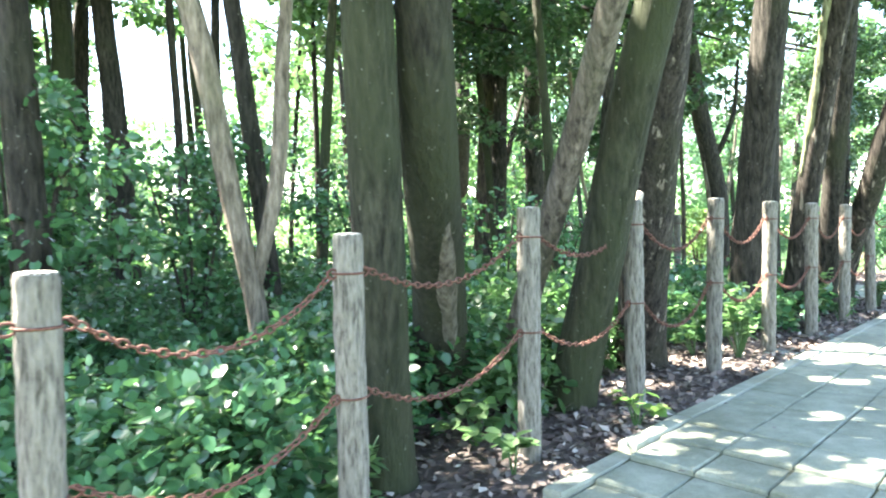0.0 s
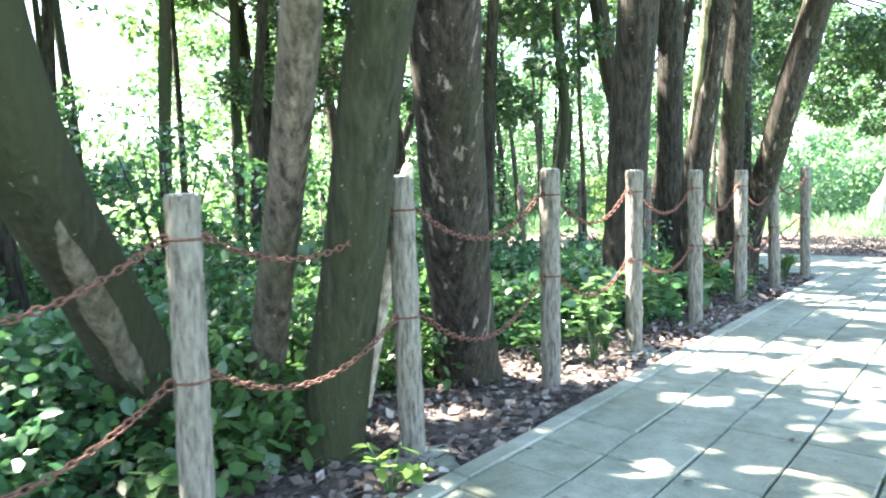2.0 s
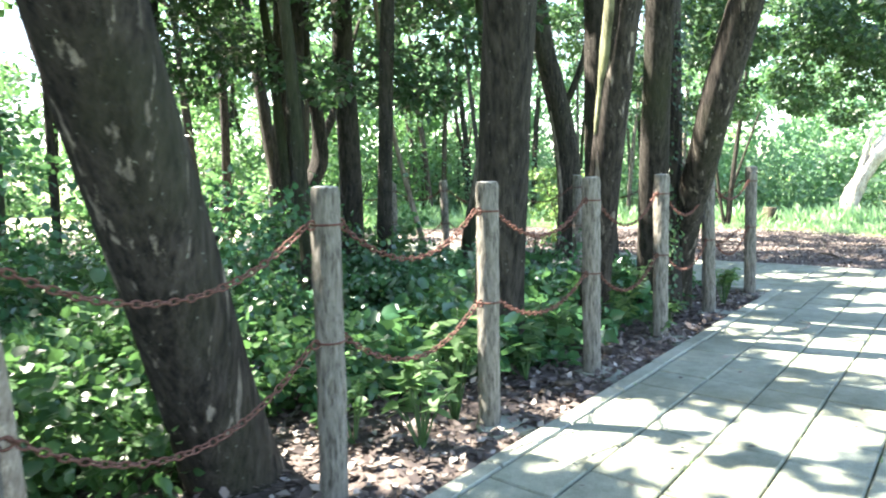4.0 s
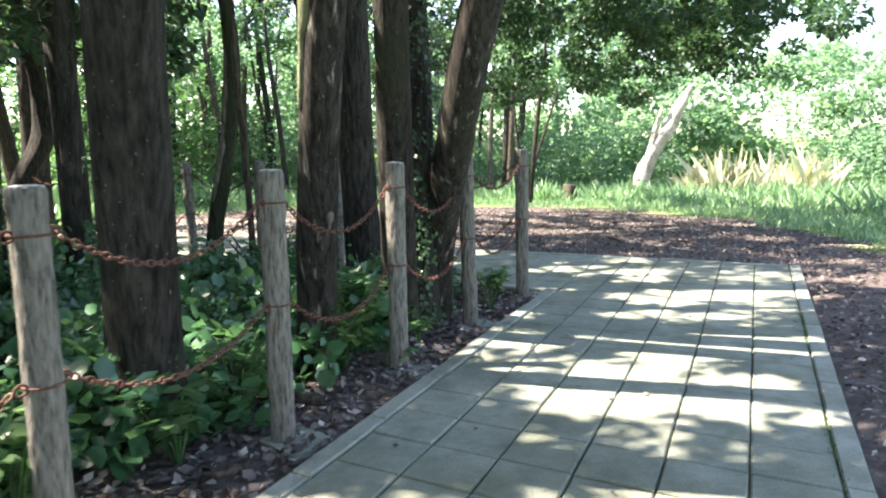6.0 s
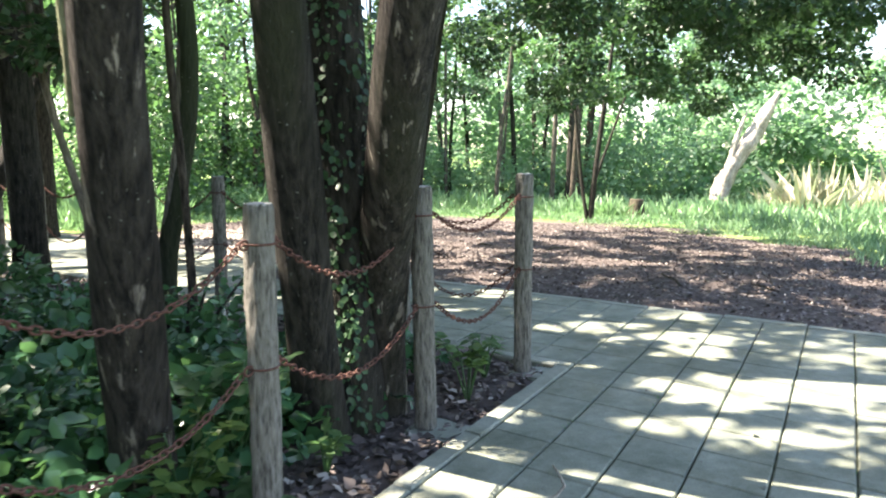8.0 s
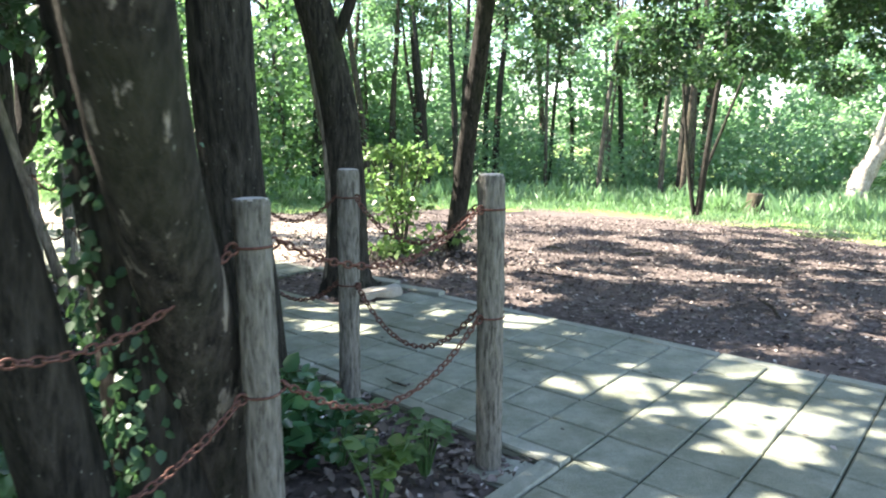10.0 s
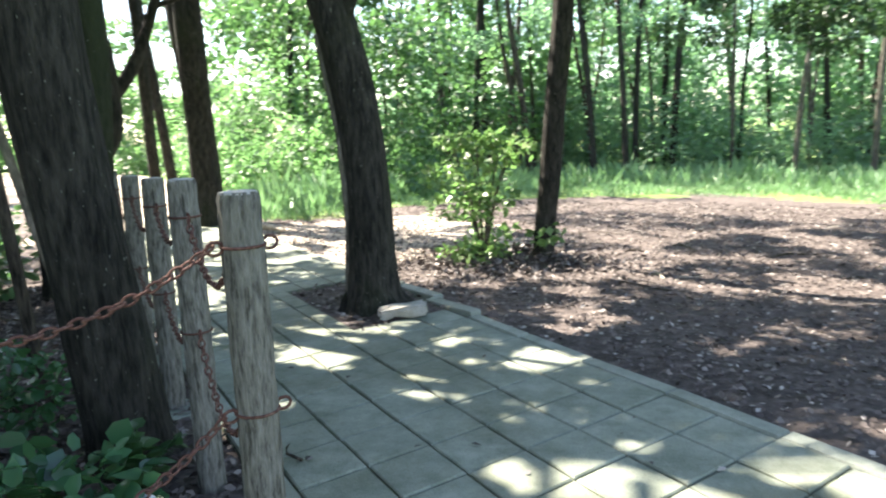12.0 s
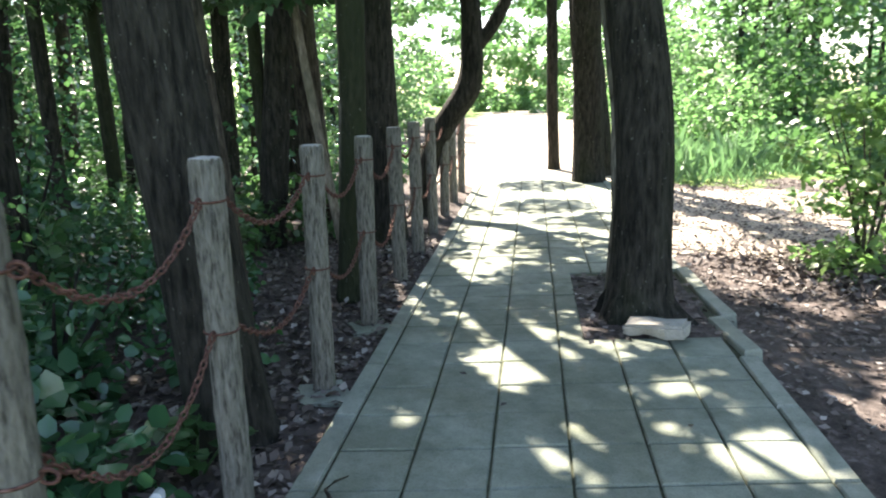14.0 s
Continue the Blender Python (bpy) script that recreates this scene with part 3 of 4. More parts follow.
def big_tree(label, x, y, lx, ly, r, mat, h=7.0, crown_n=5, leaves=1400, spread=2.4, low=4.2, boughs=(), **more):
    """A trunk from (x, y) on the ground that passes over (lx, ly) at 3 m, with limbs and a crown."""
    k = Vector(((lx - x) / 3, (ly - y) / 3, 1))
    wob = lambda: Vector((random.uniform(-0.05, 0.05), random.uniform(-0.05, 0.05), 0))
    z0 = float(ground_z(x, y)) - 0.08
    base = Vector((x, y, z0))
    pts = [base, base + k * 0.5, base + k * 1.5, base + k * 3 + wob(), base + k * 4.5 + wob(), base + k * h * 0.9 + Vector((0, 0, h * 0.1))]
    rad = [r * 1.08, r, r * 0.95, r * 0.9, r * 0.75, r * 0.35]
    top = pts[-1]
    cs, rs = crown_over(top.x, top.y, low, h + 1.8, spread, crown_n)
    return tree(label, [tuple(p) for p in pts], rad, mat, (cs, rs, leaves, 0.125, LEAF), limb_set(top, 3, spread) + list(boughs), **more)


# trees beside the fence
big_tree("mossy twin tree behind the chain fence, straight stem", -0.86, 2.2, -0.85, 1.85, 0.110, BARK_MOSS)
striped = tree("dark leaning tree with a pale stripe of bare wood", [(-0.72, 3.3, -0.1), (-0.70, 2.95, 0.5), (-0.66, 2.30, 1.25), (-0.66, 2.08, 2.0), (-0.70, 1.85, 3.2), (-0.7, 1.7, 5.5)],
     [0.17, 0.14, 0.125, 0.12, 0.11, 0.06], BARK_STRIPE, (*crown_over(-0.7, 1.7, 4.5, 8, 2.0, 6), 1500, 0.085, LEAF))
bare_strip(striped, [(-0.70, 3.0, 0.42), (-0.68, 2.65, 0.84), (-0.66, 2.34, 1.22), (-0.66, 2.16, 1.75)], [0.143, 0.135, 0.126, 0.12], -62, 30, BARE_OR_LIT_WOOD)
big_tree("thick mossy tree leaning over the path", -0.02, 3.22, 0.55, 2.65, 0.12, BARK_MOSS)
big_tree("slender grey tree leaning towards the path", -0.42, 3.6, 0.43, 2.1, 0.075, BARK_ASH, leaves=2500, crown_n=9)
big_tree("dark tree with peeling pale bark beside the fence", 0.56, 4.35, 0.48, 2.85, 0.165, BARK_PEEL)
big_tree("tall straight dark tree beside the fence", 1.70, 5.85, 1.84, 5.40, 0.152, BARK_SCAR)
slim = big_tree("slim dark tree with one lichen-lit flank", 2.44, 6.75, 2.59, 6.00, 0.108, BARK_PEEL)
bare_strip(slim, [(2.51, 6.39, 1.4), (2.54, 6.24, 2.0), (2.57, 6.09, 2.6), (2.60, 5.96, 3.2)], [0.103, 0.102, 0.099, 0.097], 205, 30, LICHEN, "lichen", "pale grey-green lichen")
big_tree("slender upright stem in a thick clump of dark trees", 3.06, 7.38, 2.90, 6.55, 0.110, BARK)
big_tree("stout ivy-clad stem in a thick clump of dark trees", 3.20, 7.52, 3.14, 7.18, 0.135, BARK)
tree("leaning stem of a thick clump of dark trees", [(3.33, 7.72, -0.1), (3.33, 7.55, 0.4), (3.35, 7.36, 0.8), (3.38, 7.1, 1.2), (3.42, 6.9, 1.65), (3.48, 6.76, 2.05), (3.62, 6.5, 2.8), (3.9, 6.2, 4.4), (4.2, 6.0, 6.0)],
     [0.15, 0.125, 0.12, 0.115, 0.118, 0.12, 0.11, 0.08, 0.05], BARK_PEEL, (*crown_over(4.4, 6.9, 4.8, 8, 2.4, 6), 1700, 0.085, LEAF))
big_tree("black-barked tree behind the corner of the fence", 3.02, 9.04, 2.91, 8.77, 0.16, BARK, leaves=700, crown_n=3)
HOLE_TREE = [(3.08, 11.5, -0.1), (3.08, 11.5, 0.35), (3.085, 11.5, 0.9), (3.05, 11.49, 1.4), (2.93, 11.45, 2.1), (2.72, 11.35, 3.0), (2.5, 11.2, 4.6), (2.4, 11.1, 6.6)]
hole_tree = tree("curved tree standing in a hole of the paving", HOLE_TREE, [0.185, 0.165, 0.16, 0.158, 0.15, 0.14, 0.11, 0.05], BARK, (*crown_over(2.5, 11.1, 4.4, 8.5, 2.4, 5), 1400, 0.125, LEAF),
                 limb_set((2.4, 11.1, 6.4), 3, 2.2) + [([(2.97, 11.45, 1.95), (3.14, 11.4, 2.3), (3.30, 11.36, 2.8), (3.36, 11.36, 3.6)], [0.05, 0.05, 0.04, 0.02])], flare=0.75, seg=28)
bare_strip(hole_tree, [(3.08, 11.5, 0.02), (3.085, 11.5, 0.6), (3.06, 11.495, 1.25), (2.95, 11.455, 2.0)], [0.2, 0.163, 0.159, 0.151], 212, 12, BARE_OR_LIT_WOOD)
for a, reach in ((-0.5, 0.5), (0.35, 0.42), (2.4, 0.36), (3.6, 0.32), (-1.6, 0.30)):
    c, w = math.cos(a), math.sin(a)
    v, f = tube([Vector((c * 0.10, w * 0.10, 0.30)), Vector((c * 0.2, w * 0.2, 0.15)), Vector((c * reach * 0.75, w * reach * 0.75, 0.085)), Vector((c * reach, w * reach, 0.04))], [0.06, 0.055, 0.035, 0.012], 9, 0.05, 0.1)
    part("root", mesh_of("root", v, f, BARK, True), hole_tree)
big_tree("slim dark tree beside a bush in the leaf litter", 3.90, 13.9, 4.31, 13.4, 0.105, BARK)
big_tree("dark tree behind the fence along the second stretch", 0.05, 11.65, 0.1, 11.5, 0.16, BARK, leaves=500, crown_n=2)
big_tree("thick tree at the far end of the paved path", -1.65, 16.2, -1.5, 15.9, 0.22, BARK)
big_tree("slim tree at the far end of the paved path", -3.4, 17.2, -3.3, 17.0, 0.10, BARK)
tree("forked tree curving over the fence", [(-0.98, 12.72, -0.1), (-0.95, 12.76, 0.45), (-0.82, 12.92, 0.95), (-0.64, 13.16, 1.4), (-0.62, 13.2, 1.9), (-0.66, 13.2, 2.4)], [0.15, 0.13, 0.125, 0.14, 0.12, 0.10], BARK,
     (*crown_over(-0.6, 13.3, 4.8, 7.5, 1.8, 3), 700, 0.11, LEAF),
     [([(-0.62, 13.2, 1.75), (-0.45, 13.45, 2.15), (-0.25, 13.7, 2.9), (0.0, 14.0, 3.8)], [0.075, 0.07, 0.05, 0.025]), ([(-0.65, 13.2, 2.2), (-0.75, 13.1, 3.0), (-0.7, 13.15, 4.6)], [0.095, 0.075, 0.04]),
      ([(-0.3, 13.62, 2.75), (-0.02, 13.95, 2.95), (0.25, 14.3, 3.35)], [0.035, 0.028, 0.012])])
tree("pale forked young tree in the undergrowth", [(-1.82, 3.45, -0.1), (-1.86, 3.4, 0.5), (-1.98, 3.35, 1.2), (-2.15, 3.3, 2.2), (-2.4, 3.2, 3.0)], [0.07, 0.06, 0.065, 0.07, 0.05], BARK_PALE,
     (*crown_over(-2.3, 3.2, 3.2, 5, 1.2, 8), 1500, 0.08, LEAF_BRIGHT), [([(-1.86, 3.4, 0.65), (-1.72, 3.45, 1.3), (-1.68, 3.5, 2.1), (-1.6, 3.5, 3.0)], [0.045, 0.05, 0.045, 0.03])])
big_tree("reddish-brown trunk deep in the shrubs", -2.65, 2.6, -2.75, 2.5, 0.09, BARK, leaves=3500)

fence_tree = tree("dark curving tree beside the second fence", [(1.62, 10.36, -0.1), (1.66, 10.36, 0.4), (1.78, 10.34, 1.0), (1.90, 10.3, 1.6), (1.93, 10.28, 2.3), (1.86, 10.3, 3.4), (1.8, 10.3, 5.5)], [0.10, 0.085, 0.08, 0.08, 0.075, 0.065, 0.03], BARK_MOSS, (*crown_over(1.8, 10.3, 4.6, 7.5, 1.6, 3), 500, 0.11, LEAF))
big_tree("slim dark tree beyond the end of the paving", -4.74, 19.4, -4.9, 19.2, 0.11, BARK, leaves=600, crown_n=3)
big_tree("dark slanting tree at the end of the paving", -2.11, 17.09, -2.5, 17.0, 0.15, BARK, leaves=600, crown_n=3)

# pale strip paints the light along the left flank of this trunk
bare_strip(fence_tree, [(1.72, 10.35, 0.7), (1.86, 10.315, 1.4), (1.93, 10.28, 2.2)], [0.083, 0.08, 0.076], 225, 32, BARE_OR_LIT_WOOD)

# broken log leaning behind the fence
v, f = tube([(0.06, 3.68, 0.05), (0.17, 3.48, 0.5), (0.30, 3.24, 0.92), (0.37, 3.12, 1.14)], [0.05, 0.05, 0.045, 0.02], 12, 0.08, 0.12)
tagged(new("leaning_log", mesh_of("leaning_log", v, f, DEADWOOD, True)), "pale broken log leaning against a tree behind the fence", "log")

tree("thin pale sapling bending across the light", [(1.2, 10.6, -0.1), (0.95, 10.55, 0.9), (0.72, 10.5, 2.0), (0.62, 10.5, 3.2), (0.5, 10.5, 4.4)], [0.04, 0.035, 0.03, 0.026, 0.015], BARK_PALE, (*crown_over(0.5, 10.5, 4.2, 5.6, 0.9, 6), 260, 0.08, LEAF), seg=9)
tree("thin straight grey sapling behind the fence", [(2.05, 9.5, -0.1), (2.04, 9.42, 1.0), (2.0, 9.35, 2.2), (2.02, 9.3, 4.0)], [0.035, 0.03, 0.028, 0.02], BARK_GREY, (*crown_over(2.0, 9.3, 3.8, 5.0, 0.7, 6), 220, 0.08, LEAF), seg=9)
# saplings, stump, pale leaning trunk in the meadow
z = float(ground_z(9.67, 23.2))
tree("many-stemmed sapling at the meadow's edge", [(9.67, 23.2, z - 0.1), (9.75, 23.1, z + 1.2), (9.95, 23.0, z + 3.2), (10.2, 22.9, z + 5.5)], [0.095, 0.075, 0.06, 0.03], BARK,
     (*crown_over(9.9, 22.6, 2.6, 6.5, 2.6, 26), 9000, 0.11, LEAF), [([(9.6, 23.2, z + 0.05), (9.4, 23.2, z + 1.3), (9.2, 23.3, z + 3.4)], [0.06, 0.05, 0.03]), ([(9.72, 23.25, z + 0.9), (10.1, 23.3, z + 1.9), (10.6, 23.2, z + 3.4)], [0.05, 0.04, 0.025])])
z = float(ground_z(12.0, 25.4))
v, f = tube([(11.9, 25.4, z - 0.1), (11.9, 25.4, z + 0.3), (11.92, 25.4, z + 0.62)], [0.30, 0.24, 0.22], 20, 0.06, 0.12, 0.3, 0.1)
tagged(new("tree_stump", mesh_of("tree_stump", v, f, [BARK_GREY], True)), "weathered grey tree stump at the edge of the meadow", "stump")
z = float(ground_z(17.5, 31.2))
v, f = tube([(17.4, 31.3, z - 0.1), (18.0, 31.1, z + 1.6), (18.9, 30.9, z + 3.2), (19.6, 30.6, z + 4.6)], [0.36, 0.30, 0.27, 0.10], 16, 0.12, 0.3, 0.3, 0.2)
w, g = tube([(18.0, 31.1, z + 1.6), (18.1, 31.0, z + 2.6), (18.5, 30.9, z + 3.9)], [0.15, 0.11, 0.04], 10, 0.12, 0.25)
v, f = joined([(v, f), (w, g)])
tagged(new("dead_tree", mesh_of("leaning_trunk", v, f, DEADWOOD, True)), "bleached leaning dead trunk in the meadow grass", "dead tree")

# ---- woods behind: dark trunks, every one a tree ----
def wood_tree(x, y, r, h, lean, leaves, mat, leaf, clumps=7):
    z0 = float(ground_z(x, y)) - 0.1
    pts = [(x, y, z0), (x + lean[0] * 0.3, y + lean[1] * 0.3, h * 0.3), (x + lean[0] * 0.7, y + lean[1] * 0.5, h * 0.6), (x + lean[0], y + lean[1], h)]
    top = Vector(pts[-1])
    cs, rs = crown_over(top.x, top.y, h * 0.5, h + 1.0, 1.9, clumps)
    rs = [q * 1.25 for q in rs]
    tree("dark-barked woodland tree with a leafy crown", pts, [r, r * 0.85, r * 0.7, r * 0.3], mat, (cs, rs, leaves, 0.15, leaf), limb_set(top, 3, 1.8), 10, group="trees of the woods")


def sight_gap(x, y):
    """True on the bright ride at the end of the path and on the meadow."""
    u, v = unplan(x, y)
    return (v > 4 and -1.0 < u < 2.9) or (v > 9 and -3.5 < u < 6.0 and v < 40) or (bool(in_clearing(np.array(x), np.array(y))) and u > -0.8)


def open_glade(x, y, near=9):
    """Thin parts of the wood through which the open sky shows."""
    a1 = np.degrees(np.arctan2(0.58 - x, y - 0.3))
    a2 = np.degrees(np.arctan2(5.8 - x, y - 7.7))
    far1, far2 = np.hypot(x - 0.58, y - 0.3) > near, np.hypot(x - 5.8, y - 7.7) > 10
    return ((a1 > 24.5) & (a1 < 37) & far1) | ((((a2 > 69) & (a2 < 75)) | ((a2 > 52) & (a2 < 60))) & far2)


made = 0
tries = 0
while made < 105 and tries < 4000:
    tries += 1
    az = radians(random.uniform(-42, 92))
    d = 8.0 + 26 * random.random() ** 1.25
    x, y = 2.0 - d * math.sin(az), 3.0 + d * math.cos(az)
    u, v = unplan(x, y)
    if sight_gap(x, y) or open_glade(x, y) or (u < 0 and v < 1.6) or (-4 < x < 26 and 18 < y < 33) or (az < radians(8) and d < 28) or on_path(u, v, 0.5):
        continue
    made += 1
    thin = x > -5.5 and y < 15.5
    wood_tree(x, y, random.uniform(0.07, 0.17), random.uniform(6.5, 10), (random.uniform(-0.9, 0.9), random.uniform(-0.9, 0.9)), 470 if thin else int(1100 + 600 * random.random()), random.choice((BARK, BARK, BARK_MOSS, BARK_GREY)), random.choice((LEAF, LEAF, LEAF_BRIGHT)), 4 if thin else 7)

made = 0
while made < 18:
    u, v = random.uniform(-9.5, -1.6), random.uniform(2.6, 13)
    x, y = plan(u, v)
    if math.hypot(x - 3, y - 9) < 2.2:
        continue
    made += 1
    wood_tree(x, y, random.uniform(0.05, 0.12), random.uniform(6.5, 8.5), (random.uniform(-0.8, 0.8), random.uniform(-0.8, 0.8)), 150, random.choice((BARK, BARK, BARK_MOSS)), LEAF, 2)
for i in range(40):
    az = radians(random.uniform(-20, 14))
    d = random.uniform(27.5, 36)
    wood_tree(2.0 - d * math.sin(az), 3.0 + d * math.cos(az), random.uniform(0.06, 0.14), random.uniform(6.0, 9.5), (random.uniform(-0.8, 0.8), random.uniform(-0.8, 0.8)), 700, random.choice((BARK, BARK_GREY, BARK_ASH)), LEAF_HAZE)

# ---- canopy branches hanging over the clearing, and unseen ones added for shade ----
def canopy_branch(x, y, low, high, spread, n, leaves):
    base = (x, y, high)
    ob = thing("leafy_branch", "dark leafy branch of an evergreen tree hanging low, or added high for shade", "branch", "overhanging branches", base)
    v, f = tube([Vector((-1.6, 0.4, 0.5)), Vector((-0.5, 0.1, 0.15)), Vector((0.6, -0.2, -0.2)), Vector((1.4, -0.3, -0.5))], [0.05, 0.04, 0.03, 0.012], 8, 0.15)
    part("bough", mesh_of("bough", v, f, BARK, True), ob)
    cs, rs = crown_over(x, y, low, high, spread, n)
    part("foliage", clump_leaves("foliage", np.array(cs) - np.array(base), np.array(rs) * 0.8, leaves, 0.085, LEAF_DARK, at=base), ob)


# those starting above 3.5 m are added up high to shade the litter
for x, y, low, high in ((6.2, 12.2, 2.7, 4.6), (7.4, 12.6, 2.5, 4.6), (8.4, 13.8, 2.2, 4.8), (9.6, 15.0, 2.3, 5.0), (7.4, 15.6, 2.1, 4.8), (9.2, 17.6, 2.1, 5.2), (6.2, 17.2, 2.3, 5.2), (10.6, 17.6, 2.4, 5.2), (5.4, 14.6, 3.2, 5.2), (8.0, 19.5, 2.2, 5.4), (3.2, 16.4, 4.3, 6.0), (4.8, 13.0, 4.4, 6.2), (2.2, 18.6, 4.0, 6.0), (5.4, 10.6, 4.7, 6.4), (4.6, 18.8, 3.6, 5.8), (9.9, 13.4, 2.6, 4.4), (10.8, 14.9, 2.7, 4.8), (8.7, 12.3, 2.7, 4.4), (11.6, 16.4, 2.6, 4.8)):
    canopy_branch(x, y, low, high, 1.7, 17, 4700)
for x, y, low in ((0.9, 11.5, 2.8), (-0.5, 12.8, 2.9), (-2.2, 11.5, 2.1), (-1.4, 10.2, 2.3), (1.1, 9.5, 2.0), (0.2, 10.4, 2.1)):
    canopy_branch(x, y, low, low + 1.9, 1.4, 15, 3400)
# high branches added out of view to shade the litter beside the path
for x, y in ((2.3, 11.6), (1.5, 12.7)):
    canopy_branch(x, y, 5.0, 6.4, 1.5, 15, 3000)

# ---- high canopy that dapples the path ----
cs, rs = [], []
for i in range(300):
    x, y = rng.uniform(-9, 4.2), rng.uniform(-7, 17)
    if open_glade(x, y, 6) or (x < -4.3 and y < 8.5):
        continue
    cs.append((x, y, rng.uniform(3.9, 6.8)))
    rs.append(rng.uniform(0.2, 0.5))
for i in range(300):
    x, y = rng.uniform(-5.5, 2.6), rng.uniform(-1.5, 13.5)
    if open_glade(x, y, 6) or (x < -2.8 and y < 6.5):
        continue
    cs.append((x, y, rng.uniform(4.3, 6.4)))
    rs.append(rng.uniform(0.22, 0.5))
canopy = new("high_canopy", clump_leaves("high_canopy", cs, rs, 68000, 0.13, LEAF))
tagged(canopy, "high leafy canopy of the wood with gaps of sky", "canopy", kind="stuff")

# ---- far woods ----
def far_woods(name, az0, az1, d0, d1, top, count, size, mat, low=0.0):
    n = 260
    az = np.radians(rng.uniform(az0, az1, n))
    d = rng.uniform(d0, d1, n)
    x, y = 2.0 - d * np.sin(az), 3.0 + d * np.cos(az)
    u, v = unplan(x, y)
    keep = ~((v > 3) & (u > -1.6 - v * 0.03) & (u < 4.0 + v * 0.03)) & ~in_clearing(x, y)
    keep &= ~((x > 0) & (x < 24) & (y > 18) & (y < 32.5))
    keep &= ~(open_glade(x, y) & (rng.uniform(0, 1, n) > 0.12))
    x, y = x[keep], y[keep]
    z = ground_z(x, y) + low + rng.uniform(0, 1, len(x)) ** 1.3 * top
    ob = new(name, clump_leaves(name, np.stack([x, y, z], -1), rng.uniform(0.6, 1.5, len(x)), count, size, mat, 0.8))
    tagged(ob, "bright green shrubs and young trees deep in the woods", "foliage", kind="stuff")


far_woods("shrub_layer", 12, 92, 9, 18, 2.6, 46000, 0.10, LEAF_GLOSSY)
far_woods("leaf_wall", 2, 95, 17, 27, 7.5, 60000, 0.17, LEAF)
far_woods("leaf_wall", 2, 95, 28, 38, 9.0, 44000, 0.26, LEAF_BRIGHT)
far_woods("leaf_wall", -50, 6, 31, 38, 8.5, 36000, 0.20, LEAF_HAZE)
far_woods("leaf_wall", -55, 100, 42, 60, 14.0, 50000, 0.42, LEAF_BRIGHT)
far_woods("leaf_wall", -52, 16, 36, 46, 6.0, 46000, 0.30, LEAF_HAZE)
far_woods("shrub_layer", -50, 6, 30, 35, 2.6, 26000, 0.14, LEAF_HAZE)

# ---- sunlit bushes where the path leaves the wood ----
def ride_bushes(name, u0, u1, v0, v1, top, n, count, size, mat):
    u, v = rng.uniform(u0, u1, n), rng.uniform(v0, v1, n)
    xy = CORNER + u[:, None] * A_DIR + v[:, None] * B_DIR
    c = np.column_stack([xy, ground_z(xy[:, 0], xy[:, 1]) + rng.uniform(0, 1, n) ** 1.4 * top])
    ob = new(name, clump_leaves(name, c, rng.uniform(0.4, 1.1, n), count, size, mat, 0.8))
    tagged(ob, "sunlit green bushes where the path leaves the wood", "foliage", kind="stuff")


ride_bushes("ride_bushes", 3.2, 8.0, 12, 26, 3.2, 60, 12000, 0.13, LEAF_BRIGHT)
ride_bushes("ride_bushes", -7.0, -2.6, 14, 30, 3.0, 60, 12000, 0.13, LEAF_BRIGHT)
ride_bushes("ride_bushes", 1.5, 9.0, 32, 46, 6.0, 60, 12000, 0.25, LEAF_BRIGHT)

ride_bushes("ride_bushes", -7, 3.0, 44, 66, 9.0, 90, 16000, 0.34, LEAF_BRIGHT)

# ---- undergrowth ----
def scatter(n, test, box):
    out = np.zeros((0, 2))
    while len(out) < n:
        x, y = rng.uniform(box[0], box[1], n), rng.uniform(box[2], box[3], n)
        keep = test(x, y)
        out = np.concatenate([out, np.stack([x[keep], y[keep]], -1)])
    return out[:n]


def wood_floor(x, y, margin):
    u, v = unplan(x, y)
    edge = margin + 0.30 * np.exp(-((u + 6.6) / 1.9) ** 2) + 0.45 * np.exp(-((u + 4.9) / 0.8) ** 2)
    return (u < -margin) & (v > edge)


def undergrowth(name, n, count, box, margin, size, mat, tall, label):
    p = scatter(n, lambda x, y: wood_floor(x, y, margin), box)
    h = tall * rng.uniform(0.25, 1.0, n)
    c = np.stack([p[:, 0], p[:, 1], ground_z(p[:, 0], p[:, 1]) + h * 0.55], -1)
    ob = new(name, clump_leaves(name, c, 0.10 + h * 0.36, count, size, mat, 0.9, 0.1, BROAD_SHAPE))
    tagged(ob, label, "undergrowth", kind="stuff")


undergrowth("undergrowth", 520, 80000, (-7, 2.8, 1.0, 10), 0.70, 0.052, LEAF_GLOSSY, 0.58, "dense glossy evergreen undergrowth behind the chain fence")
undergrowth("undergrowth", 170, 42000, (-4.5, -0.6, 0.6, 4.0), 0.55, 0.058, LEAF_GLOSSY, 0.70, "dense leafy shrubs behind the chain fence")
undergrowth("undergrowth", 260, 30000, (-14, 1, 5, 16), 0.9, 0.085, LEAF, 0.8, "low green shrubs on the woodland floor")
undergrowth("undergrowth", 60, 12000, (-1.3, 1.2, 2.9, 5.2), 0.42, 0.055, LEAF, 0.66, "leafy green shrubs between the trunks by the fence")
undergrowth("undergrowth", 110, 9500, (0.6, 3.4, 4.4, 8.6), 0.5, 0.095, LEAF_GLOSSY, 0.42, "broad-leaved dark evergreen seedlings behind the chain fence")
undergrowth("undergrowth", 70, 5200, (-3.2, 0.6, 1.4, 4.6), 0.36, 0.085, LEAF, 0.42, "broad-leaved green seedlings between the trunks")
